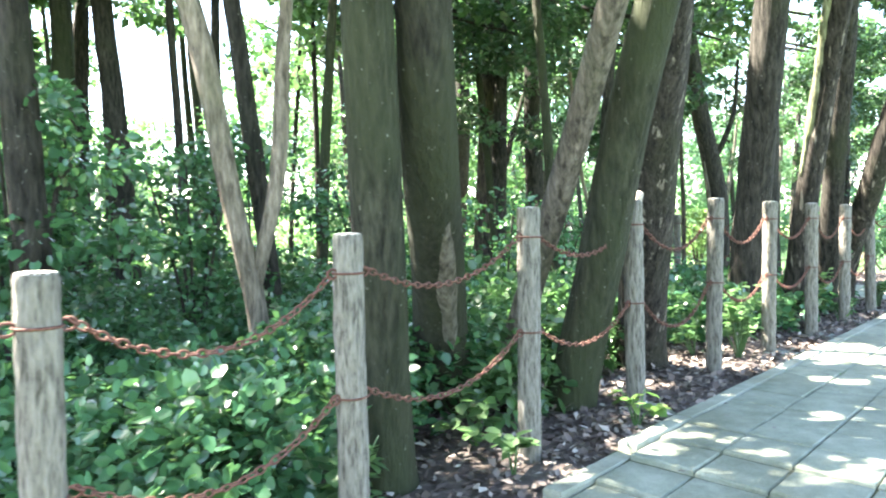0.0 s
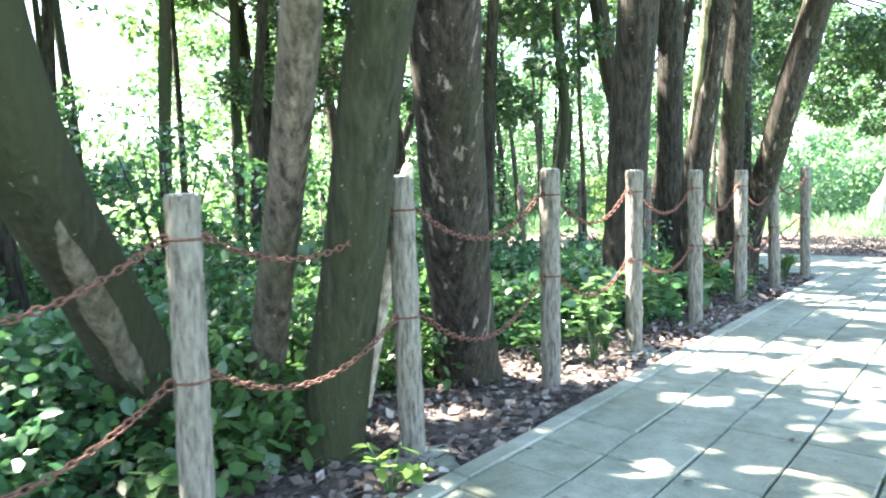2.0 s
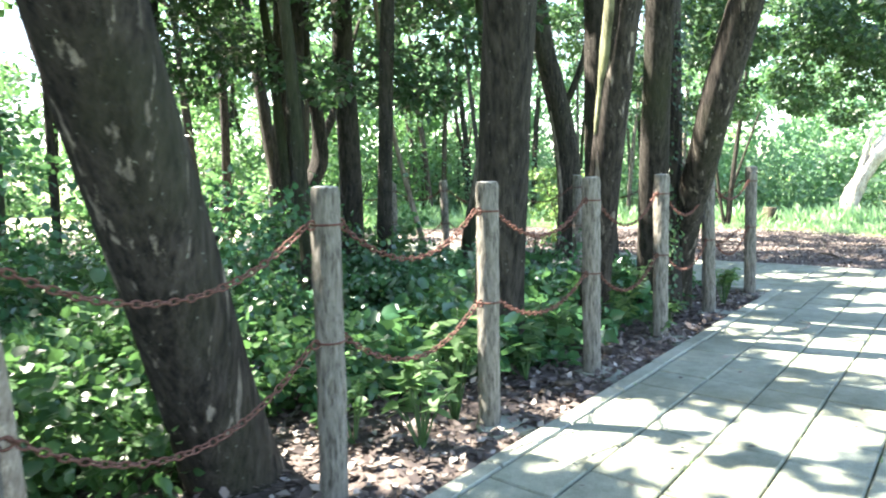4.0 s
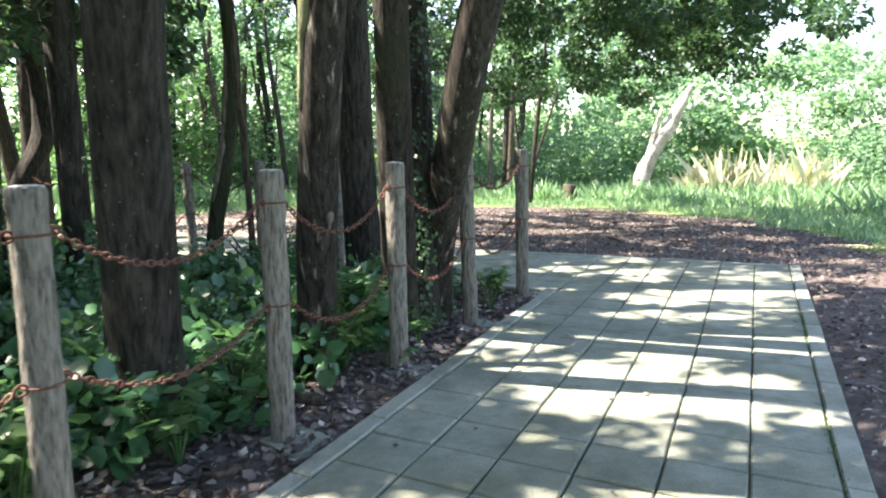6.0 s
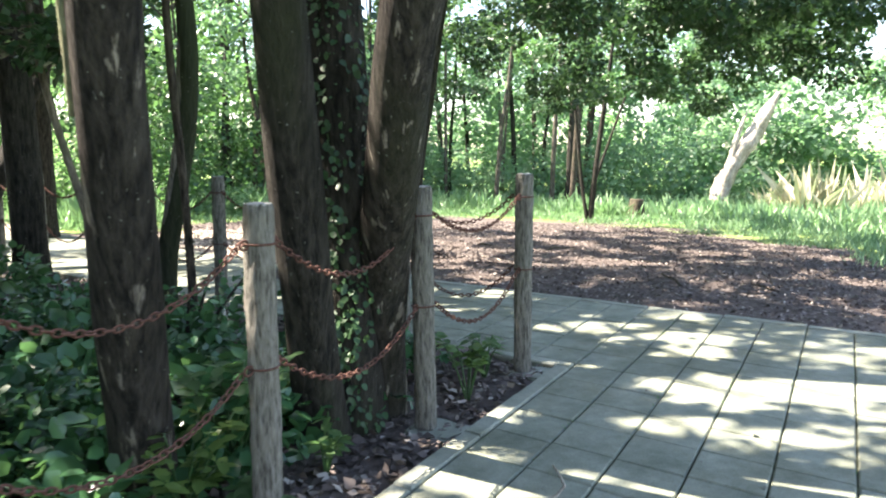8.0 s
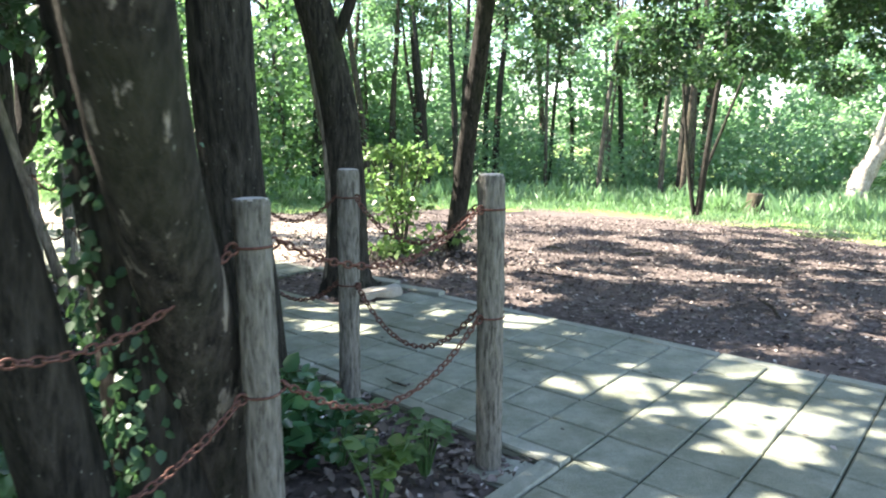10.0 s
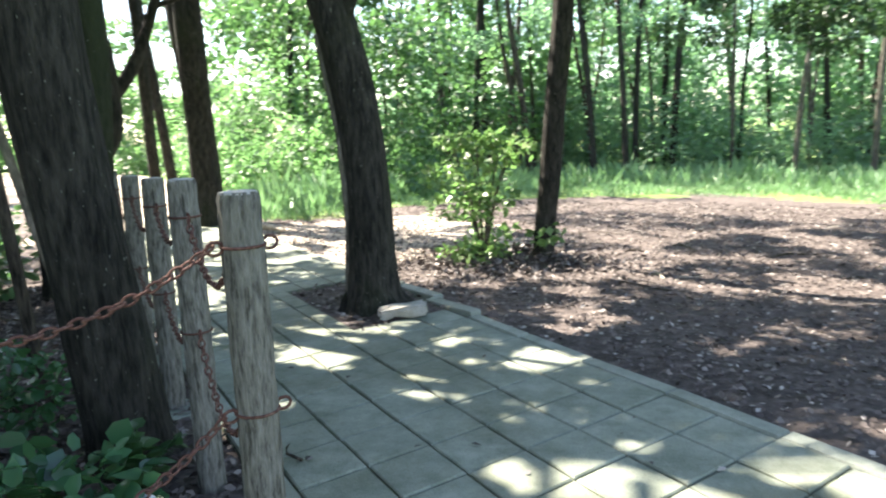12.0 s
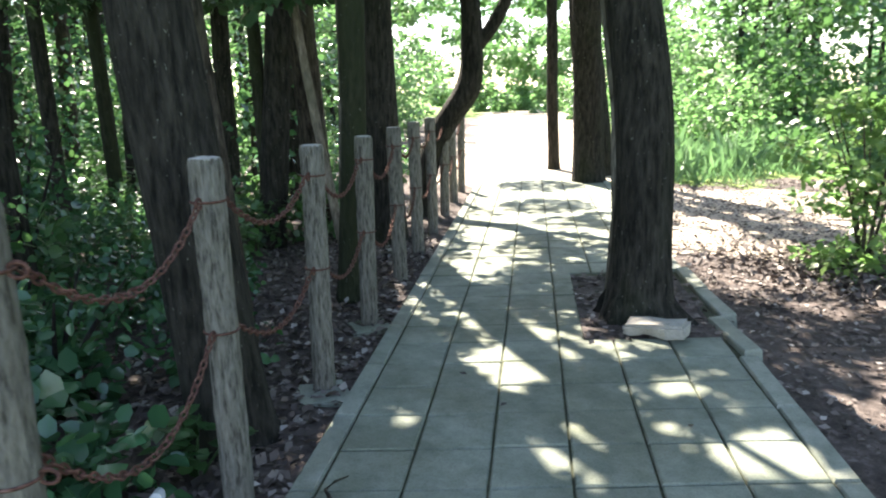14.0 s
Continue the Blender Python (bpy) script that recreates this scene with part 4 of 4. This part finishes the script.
for x, y, h in ((-3.0, 2.9, 2.1), (-3.6, 3.6, 2.4), (-2.7, 4.4, 1.7), (-4.2, 2.6, 2.5), (-1.6, 5.6, 1.5), (-0.4, 6.6, 1.3), (-3.0, 6.4, 2.0), (0.3, 8.6, 1.2), (2.2, 8.5, 0.6)):
    z0 = float(ground_z(x, y))
    cs = [(x + rng.normal() * 0.38, y + rng.normal() * 0.38, z0 + h * rng.uniform(0.1, 1.0)) for _ in range(34)]
    ob = thing("shrub", "tall dark evergreen shrub in the woodland undergrowth", "shrub", "evergreen shrubs", (x, y, z0))
    for k in range(5):
        a = 1.26 * k
        v, f = tube([Vector((0, 0, -0.05)), Vector((math.cos(a) * 0.15, math.sin(a) * 0.15, h * 0.5)), Vector((math.cos(a) * 0.35, math.sin(a) * 0.35, h * 0.95))], [0.016, 0.012, 0.005], 6, 0.1)
        part("stem", mesh_of("stem", v, f, BARK, True), ob)
    part("foliage", clump_leaves("foliage", np.array(cs) - np.array((x, y, z0)), rng.uniform(0.12, 0.3, 34), int(1500 * h), 0.06, LEAF_GLOSSY, shape=BROAD_SHAPE), ob)

# ---- meadow grass ----
def grass(name, n, box, test, tall, mat, label, wide=0.010):
    p = scatter(n, test, box)
    tuft = 0.10
    p = p + rng.normal(size=p.shape) * tuft
    z = ground_z(p[:, 0], p[:, 1])
    d = np.stack([rng.normal(size=n) * 0.35, rng.normal(size=n) * 0.35, np.ones(n)], -1)
    nrm = np.stack([rng.normal(size=n), rng.normal(size=n), np.zeros(n)], -1)
    ln = tall * rng.uniform(0.45, 1.2, n) * (0.75 + 0.45 * np.sin(p[:, 0] * 1.7 + 2 * np.sin(p[:, 1] * 0.9)) * np.cos(p[:, 1] * 1.3) + 0.2 * np.sin(p[:, 0] * 5 + p[:, 1] * 4))
    ob = new(name, leaves_mesh(name, np.column_stack([p, z]), d, nrm, ln, np.full(n, wide), mat, BLADE_SHAPE))
    tagged(ob, label, "grass", kind="stuff")


meadow = lambda x, y: ~in_clearing(x + 0.4 * np.sin(y * 2), y + 0.4 * np.sin(x * 2.2)) & (unplan(x, y)[0] > 2.5)
grass("meadow_grass", 90000, (-6, 26, 9, 36), meadow, 0.22, GRASS, "low sunlit meadow grass at the edge of the woods", 0.009)
deep = lambda x, y: meadow(x, y) & ~in_clearing(x, y - 3.5) & ~in_clearing(x - 3.0, y - 1.5)
grass("tall_grass", 60000, (-4, 28, 12, 40), deep, 0.62, GRASS, "tall reedy green grass before the trees", 0.012)
grass("dry_reeds", 700, (18.0, 23.0, 26.0, 29.0), lambda x, y: x > 0, 1.5, REED, "bleached dry reeds in the meadow", 0.02)

# ---- dead leaves ----
def litter(name, n, box, test, size, label, lift=0.0):
    p = scatter(n, test, box)
    z = ground_z(p[:, 0], p[:, 1]) + lift + rng.uniform(0.004, 0.022, n)
    d = np.stack([rng.normal(size=n), rng.normal(size=n), rng.normal(size=n) * 0.35], -1)
    nrm = np.stack([rng.normal(size=n) * 0.45, rng.normal(size=n) * 0.45, np.ones(n)], -1)
    ln = size * rng.uniform(0.5, 1.3, n)
    ob = new(name, leaves_mesh(name, np.column_stack([p, z]), d, nrm, ln, ln * rng.uniform(0.5, 0.9, n), DEAD_LEAF))
    tagged(ob, label, "leaf litter", kind="stuff")


def verge(x, y):
    u, v = unplan(x, y)
    return ((u < -0.02) & (v > 0.02) & ((v < 1.5) | (u > -1.5)))


def bare_floor(x, y):
    u, v = unplan(x, y)
    return (in_clearing(x, y) & ~on_path(u, v, 0.03) & (u > 1.9)) | (in_clearing(x, y) & (v < -V_WIDE - 0.03))


litter("leaf_litter", 22000, (-2.6, 4.4, 0.5, 12), verge, 0.055, "brown dead leaves along the fence")
litter("leaf_litter", 70000, (-1, 11, 3, 22), bare_floor, 0.04, "brown dead leaves on the clearing")

# a low drift of dry leaves and twigs round the bush
n = 5200
p = np.array((3.55, 13.75)) + rng.normal(size=(n, 2)) * np.array((0.62, 0.5))
keep = bare_floor(p[:, 0], p[:, 1])
p = p[keep]
n = len(p)
heap = 0.16 * np.exp(-((p[:, 0] - 3.55) ** 2 + (p[:, 1] - 13.75) ** 2) / 0.45)
d = np.stack([rng.normal(size=n), rng.normal(size=n), rng.normal(size=n) * 0.5], -1)
nrm = np.stack([rng.normal(size=n) * 0.8, rng.normal(size=n) * 0.8, np.ones(n)], -1)
ln = rng.uniform(0.03, 0.10, n)
ob = new("leaf_litter", leaves_mesh("leaf_litter", np.column_stack([p, ground_z(p[:, 0], p[:, 1]) + 0.006 + heap * rng.uniform(0.1, 1, n)]), d, nrm, ln, ln * rng.uniform(0.25, 0.7, n), DEAD_LEAF))
tagged(ob, "drift of dry curled leaves round the bush", "leaf litter", kind="stuff")
hole_area = lambda x, y: (unplan(x, y)[0] > HOLE[0]) & (unplan(x, y)[0] < HOLE[1]) & (unplan(x, y)[1] > HOLE[2]) & (unplan(x, y)[1] < HOLE[3])

# ---- bush, verge plants, ivy ----
def bush(label, x, y, h, r, count, size, mat):
    z0 = float(ground_z(x, y))
    ob = thing("bush", label, "bush", "", (x, y, z0))
    stems = []
    for i in range(9):
        a = 2 * math.pi * i / 9
        stems.append(tube([Vector((0, 0, -0.05)), Vector((math.cos(a) * r * 0.3, math.sin(a) * r * 0.3, h * 0.5)), Vector((math.cos(a) * r * 0.7, math.sin(a) * r * 0.7, h * 0.9))], [0.014, 0.01, 0.004], 6, 0.1))
    for v, f in stems:
        part("stem", mesh_of("stem", v, f, BARK_GREY, True), ob)
    n = 46
    cs = [(rng.normal() * r * 0.5, rng.normal() * r * 0.5, h * rng.uniform(0.08, 1.0)) for _ in range(n)]
    part("foliage", clump_leaves("foliage", cs, rng.uniform(0.08, 0.2, n), count, size, mat), ob)


bush("light green leafy bush beside a slim tree", 3.32, 13.8, 1.30, 0.50, 1700, 0.075, LEAF_YELLOW)


def verge_plant(x, y, h, spread, n, size, mat, label="broad-leaved green seedling on the leaf litter"):
    z0 = float(ground_z(x, y))
    ob = thing("verge_plant", label, "plant", "plants along the fence", (x, y, z0))
    stems, tips = [], []
    for i in range(max(3, n // 9)):
        a = rng.uniform(0, 2 * math.pi)
        tip = Vector((math.cos(a) * spread * rng.uniform(0.1, 0.9), math.sin(a) * spread * rng.uniform(0.1, 0.9), h * rng.uniform(0.45, 1)))
        stems.append(tube([Vector((0, 0, -0.03)), tip * 0.5 + Vector((0, 0, h * 0.1)), tip], [0.006, 0.005, 0.003], 5, 0.08))
        tips.append(tip)
    for v, f in stems:
        part("stem", mesh_of("stem", v, f, LEAF, True), ob)
    k = rng.integers(0, len(tips), n)
    p = np.array([tips[i] for i in k]) * rng.uniform(0.7, 1.0, n)[:, None]
    a = rng.uniform(0, 2 * math.pi, n)
    d = np.stack([np.cos(a), np.sin(a), rng.uniform(-0.45, 0.35, n)], -1)
    nrm = np.stack([rng.normal(size=n) * 0.3, rng.normal(size=n) * 0.3, np.ones(n)], -1)
    ln = size * rng.uniform(0.6, 1.25, n)
    part("foliage", leaves_mesh("foliage", p, d, nrm, ln, ln * 0.85, mat, BROAD_SHAPE), ob)


VERGE_PLANTS = [(0.28, 2.80, 0.24, 0.14, 36, 0.075, LEAF_YELLOW), (-0.32, 2.20, 0.24, 0.12, 26, 0.085, LEAF_BRIGHT), (-0.50, 2.62, 0.26, 0.25, 70, 0.075, LEAF_BRIGHT), (-1.0, 3.3, 0.35, 0.3, 90, 0.08, LEAF),
                (1.30, 4.55, 0.40, 0.22, 110, 0.075, LEAF_BRIGHT), (1.45, 4.95, 0.55, 0.22, 150, 0.075, LEAF_BRIGHT), (1.0, 4.62, 0.3, 0.2, 60, 0.07, LEAF), (2.07, 6.0, 0.42, 0.24, 130, 0.075, LEAF_BRIGHT),
                (1.85, 5.55, 0.32, 0.2, 80, 0.08, LEAF_BRIGHT), (2.59, 6.62, 0.42, 0.26, 130, 0.07, LEAF_YELLOW), (2.72, 6.95, 0.5, 0.3, 150, 0.07, LEAF_BRIGHT), (2.85, 6.55, 0.24, 0.14, 40, 0.07, LEAF_BRIGHT),
                (3.08, 6.95, 0.26, 0.16, 50, 0.065, LEAF_BRIGHT), (3.80, 7.78, 0.32, 0.2, 80, 0.065, LEAF_YELLOW), (3.95, 8.1, 0.3, 0.22, 90, 0.065, LEAF_BRIGHT), (3.6, 8.2, 0.32, 0.24, 110, 0.065, LEAF_GLOSSY),
                (3.62, 8.5, 0.22, 0.22, 60, 0.075, LEAF_BRIGHT), (3.25, 8.8, 0.28, 0.25, 70, 0.075, LEAF), (-0.95, 1.75, 0.35, 0.2, 60, 0.085, LEAF_BRIGHT), (2.2, 6.2, 0.3, 0.2, 60, 0.07, LEAF)]
for row in VERGE_PLANTS:
    verge_plant(*row)

ivy_p, ivy_n = [], []
knots = [(rng.normal(-1.8, 0.7), 2.3 * rng.uniform(0, 1)) for _ in range(26)]
for i in range(1100):
    a, h = knots[i % 26]
    a, h = a + rng.normal() * 0.16, abs(h + rng.normal() * 0.11)
    c = np.array((3.20 - 0.02 * h, 7.52 - 0.11 * h))
    ivy_p.append((c[0] + math.cos(a) * 0.16, c[1] + math.sin(a) * 0.16, h))
    ivy_n.append((math.cos(a), math.sin(a), 0.3))
ivy_p, ivy_n = np.array(ivy_p), np.array(ivy_n)
d = np.stack([rng.normal(size=1100) * 0.5, rng.normal(size=1100) * 0.5, -np.ones(1100)], -1) + ivy_n * 0.5
ln = 0.036 * rng.uniform(0.5, 1.3, 1100)
ob = new("ivy", leaves_mesh("ivy", ivy_p + rng.normal(size=ivy_p.shape) * 0.03, d, ivy_n + rng.normal(size=ivy_n.shape) * 0.3, ln, ln * 0.9, LEAF_DARK, BROAD_SHAPE))
tagged(ob, "dark ivy climbing a clump of trunks", "ivy", kind="stuff")

p_u = np.concatenate([rng.uniform(-4.5, 0.5, 900), rng.uniform(-6, 1.5, 700)])
p_v = np.concatenate([-V_WIDE + STRIP + rng.normal(size=900) * 0.012, -STRIP - V_STEP * rng.integers(0, 7, 700) + rng.normal(size=700) * 0.006])
keep = np.sin(p_u * 3.1 + p_v * 5) > 0.25
xy = CORNER + p_u[keep, None] * A_DIR + p_v[keep, None] * B_DIR
n = len(xy)
d = np.stack([rng.normal(size=n) * 0.8, rng.normal(size=n) * 0.8, np.ones(n)], -1)
ob = new("moss", leaves_mesh("moss", np.column_stack([xy, np.full(n, -0.012)]), d, rng.normal(size=(n, 3)), rng.uniform(0.012, 0.03, n), rng.uniform(0.004, 0.009, n), LEAF_BRIGHT))
tagged(ob, "small tufts of moss and grass in the paving joints", "moss", kind="stuff")

# ---- loose things on the ground ----
def rock(name, label, x, y, z, size, turn, mat, cat):
    bm = bmesh.new()
    bmesh.ops.create_cube(bm, size=1.0, matrix=Matrix.Diagonal((*size, 1)))
    bmesh.ops.bevel(bm, geom=bm.edges[:], offset=min(size) * 0.2, segments=2, affect="EDGES")
    bmesh.ops.subdivide_edges(bm, edges=bm.edges[:], cuts=2, use_grid_fill=True)
    for v in bm.verts:
        v.co += v.co.normalized() * noise.noise(v.co * 7 + Vector((x, y, 0))) * min(size) * 0.8
    me = bpy.data.meshes.new(name)
    bm.to_mesh(me)
    bm.free()
    me.materials.append(mat)
    ob = new(name, me)
    ob.matrix_world = pose(x, y, z, 4, -5, turn)
    tagged(ob, label, cat)


rock("stone", "flat pale broken paving stone beside the tree in the paving", *plan(1.52, 2.62), 0.05, (0.34, 0.15, 0.075), 25, STONE, "stone")
bm = bmesh.new()
bmesh.ops.create_cone(bm, cap_ends=True, segments=18, radius1=0.026, radius2=0.036, depth=0.085)
for v in bm.verts:
    v.co.x *= 0.8 + 0.25 * noise.noise(v.co * 30)
me = bpy.data.meshes.new("paper_cup")
bm.to_mesh(me)
bm.free()
me.materials.append(PAPER)
ob = new("paper_cup", me)
ob.matrix_world = pose(3.42, 8.62, 0.03, 80, 20, 60)
tagged(ob, "crumpled white paper cup lying among weeds", "cup")


def fallen_branch(x, y, length, turn, r, z=None, label="thin fallen branch lying on the leaf litter"):
    z = float(ground_z(x, y)) if z is None else z
    w = lambda: random.uniform(-0.06, 0.06)
    c, s = math.cos(turn) * length, math.sin(turn) * length
    pts = [Vector((x, y, z + r)), Vector((x + c * 0.35 + w(), y + s * 0.35 + w(), z + r + 0.02)), Vector((x + c * 0.7 + w(), y + s * 0.7 + w(), z + r + 0.01)), Vector((x + c, y + s, z + r))]
    v, f = tube(pts, [r, r * 0.9, r * 0.6, r * 0.3], 7, 0.07, 0.1)
    tagged(new("fallen_branch", mesh_of("fallen_branch", v, f, DEADWOOD if random.random() < 0.5 else BARK_GREY, True)), label, "branch", "fallen branches")


for i in range(34):
    p = scatter(1, bare_floor, (1, 9.5, 9, 21))[0]
    if unplan(p[0], p[1])[0] < 3.2:
        continue
    fallen_branch(p[0], p[1], random.uniform(0.25, 0.9), random.uniform(0, 6.3), random.uniform(0.006, 0.016))
for x, y, l, t, r in ((0.55, 2.75, 0.8, 2.4, 0.015), (1.9, 5.2, 0.4, 1.0, 0.02), (2.45, 6.05, 0.35, 2.6, 0.03), (0.1, 2.3, 0.6, 2.0, 0.012), (3.2, 14.2, 0.9, 0.7, 0.03), (-0.8, 15.9, 1.2, -0.6, 0.07)):
    fallen_branch(x, y, l, t, r)

fallen_branch(3.87, 6.53, 0.34, 1.17, 0.007, 0.005, "short dark twig lying on the grey pavers")
fallen_branch(3.79, 9.08, 0.18, 2.36, 0.007, 0.005, "short dark twig lying on the grey pavers")

litter("leaf_litter", 420, (1.5, 4.5, 10, 13), hole_area, 0.055, "brown dead leaves round the tree in the paving", 0.054)
p_u, p_v = rng.uniform(-9, 1.9, 130), rng.uniform(-1.95, 0.0, 130)
p_u[90:], p_v[90:] = rng.uniform(0.05, 1.9, 40), rng.uniform(0, 8, 40)
xy = CORNER + p_u[:, None] * A_DIR + p_v[:, None] * B_DIR
d = np.stack([rng.normal(size=130), rng.normal(size=130), rng.normal(size=130) * 0.15], -1)
nrm = np.stack([rng.normal(size=130) * 0.2, rng.normal(size=130) * 0.2, np.ones(130)], -1)
ln = rng.uniform(0.015, 0.05, 130)
ob = new("fallen_leaves", leaves_mesh("fallen_leaves", np.column_stack([xy, 0.010 - slope(p_u)]), d, nrm, ln, ln * 0.7, DEAD_LEAF))
tagged(ob, "scattered dead leaves on the grey pavers", "leaf litter", kind="stuff")

# ---- paving, last: bedding, pavers and edging stones ----
def slab_mesh(name, w, l, seed, mat, thick=0.06, h=0.0):
    """A paver, u by v, in the skewed frame of the path, with worn edges."""
    e = 0.006
    ring = lambda k, z: [(-w / 2 + k, -l / 2 + k, z), (w / 2 - k, -l / 2 + k, z), (w / 2 - k, l / 2 - k, z), (-w / 2 + k, l / 2 - k, z)]
    pts = ring(0, -thick) + ring(0, -e) + ring(e, h)
    verts = [(*(A_DIR * u + B_DIR * v), z + (0.0015 * noise.noise(Vector((u * 9 + seed, v * 9, seed))) if i > 7 else 0)) for i, (u, v, z) in enumerate(pts)]
    faces = [(8, 9, 10, 11)]
    for a in (0, 4):
        faces += [(a + i, a + (i + 1) % 4, a + 4 + (i + 1) % 4, a + 4 + i) for i in range(4)]
    return mesh_of(name, verts, faces, mat)


path = new("pavement")
path.empty_display_size = 0.1
tagged(path, "path of square grey concrete pavers with narrow edging stones", "pavement", kind="structure")
bed_us = [U_WIDE, 0.0, -6.7] + [-7.0 - 0.4 * i for i in range(21)]
bed_v = [(*plan(u, v), -0.014 - float(slope(u))) for u in bed_us for v in (-V_WIDE, 0.0)] + [(*plan(0.0, V_END), -0.014), (*plan(U_WIDE, V_END), -0.014)]
bed_f = [(2 * i, 2 * i + 1, 2 * i + 3, 2 * i + 2) for i in range(len(bed_us) - 1)] + [(1, 3, len(bed_v) - 2, len(bed_v) - 1)]
bed = mesh_of("bedding", bed_v, bed_f, JOINT)
part("bedding", bed, path, "dark mossy joints")

GAP = 0.009
pavers = [slab_mesh("paver", U_STEP - 0.007, V_STEP - GAP, s * 3.1, PAVER) for s in range(6)]
pavers_2 = [slab_mesh("paver", U_STEP - 0.010, V_STEP - 0.009, s * 3.1, PAVER) for s in range(6)]
half_paver = slab_mesh("paver", 0.13, V_STEP - GAP, 4.0, PAVER)
rest = []
cells = [(U_WIDE - STRIP - U_STEP * (i + 0.5), -STRIP - V_STEP * (j + 0.5)) for i in range(int((U_WIDE - STRIP - U_START) / U_STEP)) for j in range(6)]
cells += [(STRIP + U_STEP * (i + 0.5), -STRIP + V_STEP * (j + 0.5)) for j in range(34) for i in range(6)]
for u, v in cells:
    in_hole = HOLE[2] < v < HOLE[3] and u > HOLE[0] - 0.05
    cut = HOLE[2] < v < HOLE[3] and HOLE[0] - 0.16 < u < HOLE[0] + 0.05
    if in_hole and not cut:
        continue
    if cut:
        u, me = u - 0.075, half_paver
    else:
        me = (pavers if v < 0 else pavers_2)[random.randrange(6)]
    tilt = pose(*plan(u, v), random.uniform(-0.004, 0.003) - float(slope(u)), random.uniform(-0.45, 0.45), random.uniform(-0.45, 0.45), random.uniform(-0.5, 0.5))
    if u > -5.8 and v < 6.3:
        ob = part("paver", me, path)
        ob.matrix_world = tilt
    else:
        rest.append(([tilt @ q.co for q in me.vertices], [tuple(f.vertices) for f in me.polygons]))
v, f = joined(rest)
tagged(part("far_pavers", mesh_of("far_pavers", v, f, PAVER), path), kind="stuff")

edge_u = [slab_mesh("edging_stone", 0.59, STRIP - 0.012, s * 1.7, CURB, 0.10, 0.004) for s in range(3)]
edge_v = [slab_mesh("edging_stone", STRIP - 0.012, 0.59, s * 1.7, CURB, 0.10, 0.004) for s in range(3)]
rows = []
for i in range(24):
    u = -0.3 - 0.6 * i
    rows.append((edge_u, u, -STRIP / 2))
for i in range(28):
    rows.append((edge_u, U_WIDE - 0.3 - 0.6 * i, -V_WIDE + STRIP / 2))
for i in range(17):
    rows.append((edge_v, STRIP / 2, 0.2 + 0.6 * i))
for i in range(20):
    rows.append((edge_v, U_WIDE - STRIP / 2, -V_WIDE + STRIP + 0.3 + 0.6 * i))
for meshes, u, v in rows:
    ob = part("edging_stone", meshes[random.randrange(3)], path)
    ob.matrix_world = pose(*plan(u, v), random.uniform(-0.003, 0.004) - float(slope(u)), random.uniform(-0.4, 0.4), random.uniform(-0.4, 0.4), random.uniform(-0.5, 0.5))
    if u > 1.0 and HOLE[2] - 0.2 < v < HOLE[3] + 0.2:
        ob.matrix_world = pose(*plan(u + 0.05 * math.sin((v - HOLE[2]) * 2.0), v), 0.022, 3.0, -4.0, 4.5 - 3.0 * (v - HOLE[2]))
z_soil = mesh_of("hole_soil", [(*plan(u, v), -0.006) for u, v in ((HOLE[0], HOLE[2]), (HOLE[1], HOLE[2]), (HOLE[1], HOLE[3]), (HOLE[0], HOLE[3]))], [(0, 1, 2, 3)], SOIL)
part("planting_soil", z_soil, path, "bare soil round a tree")
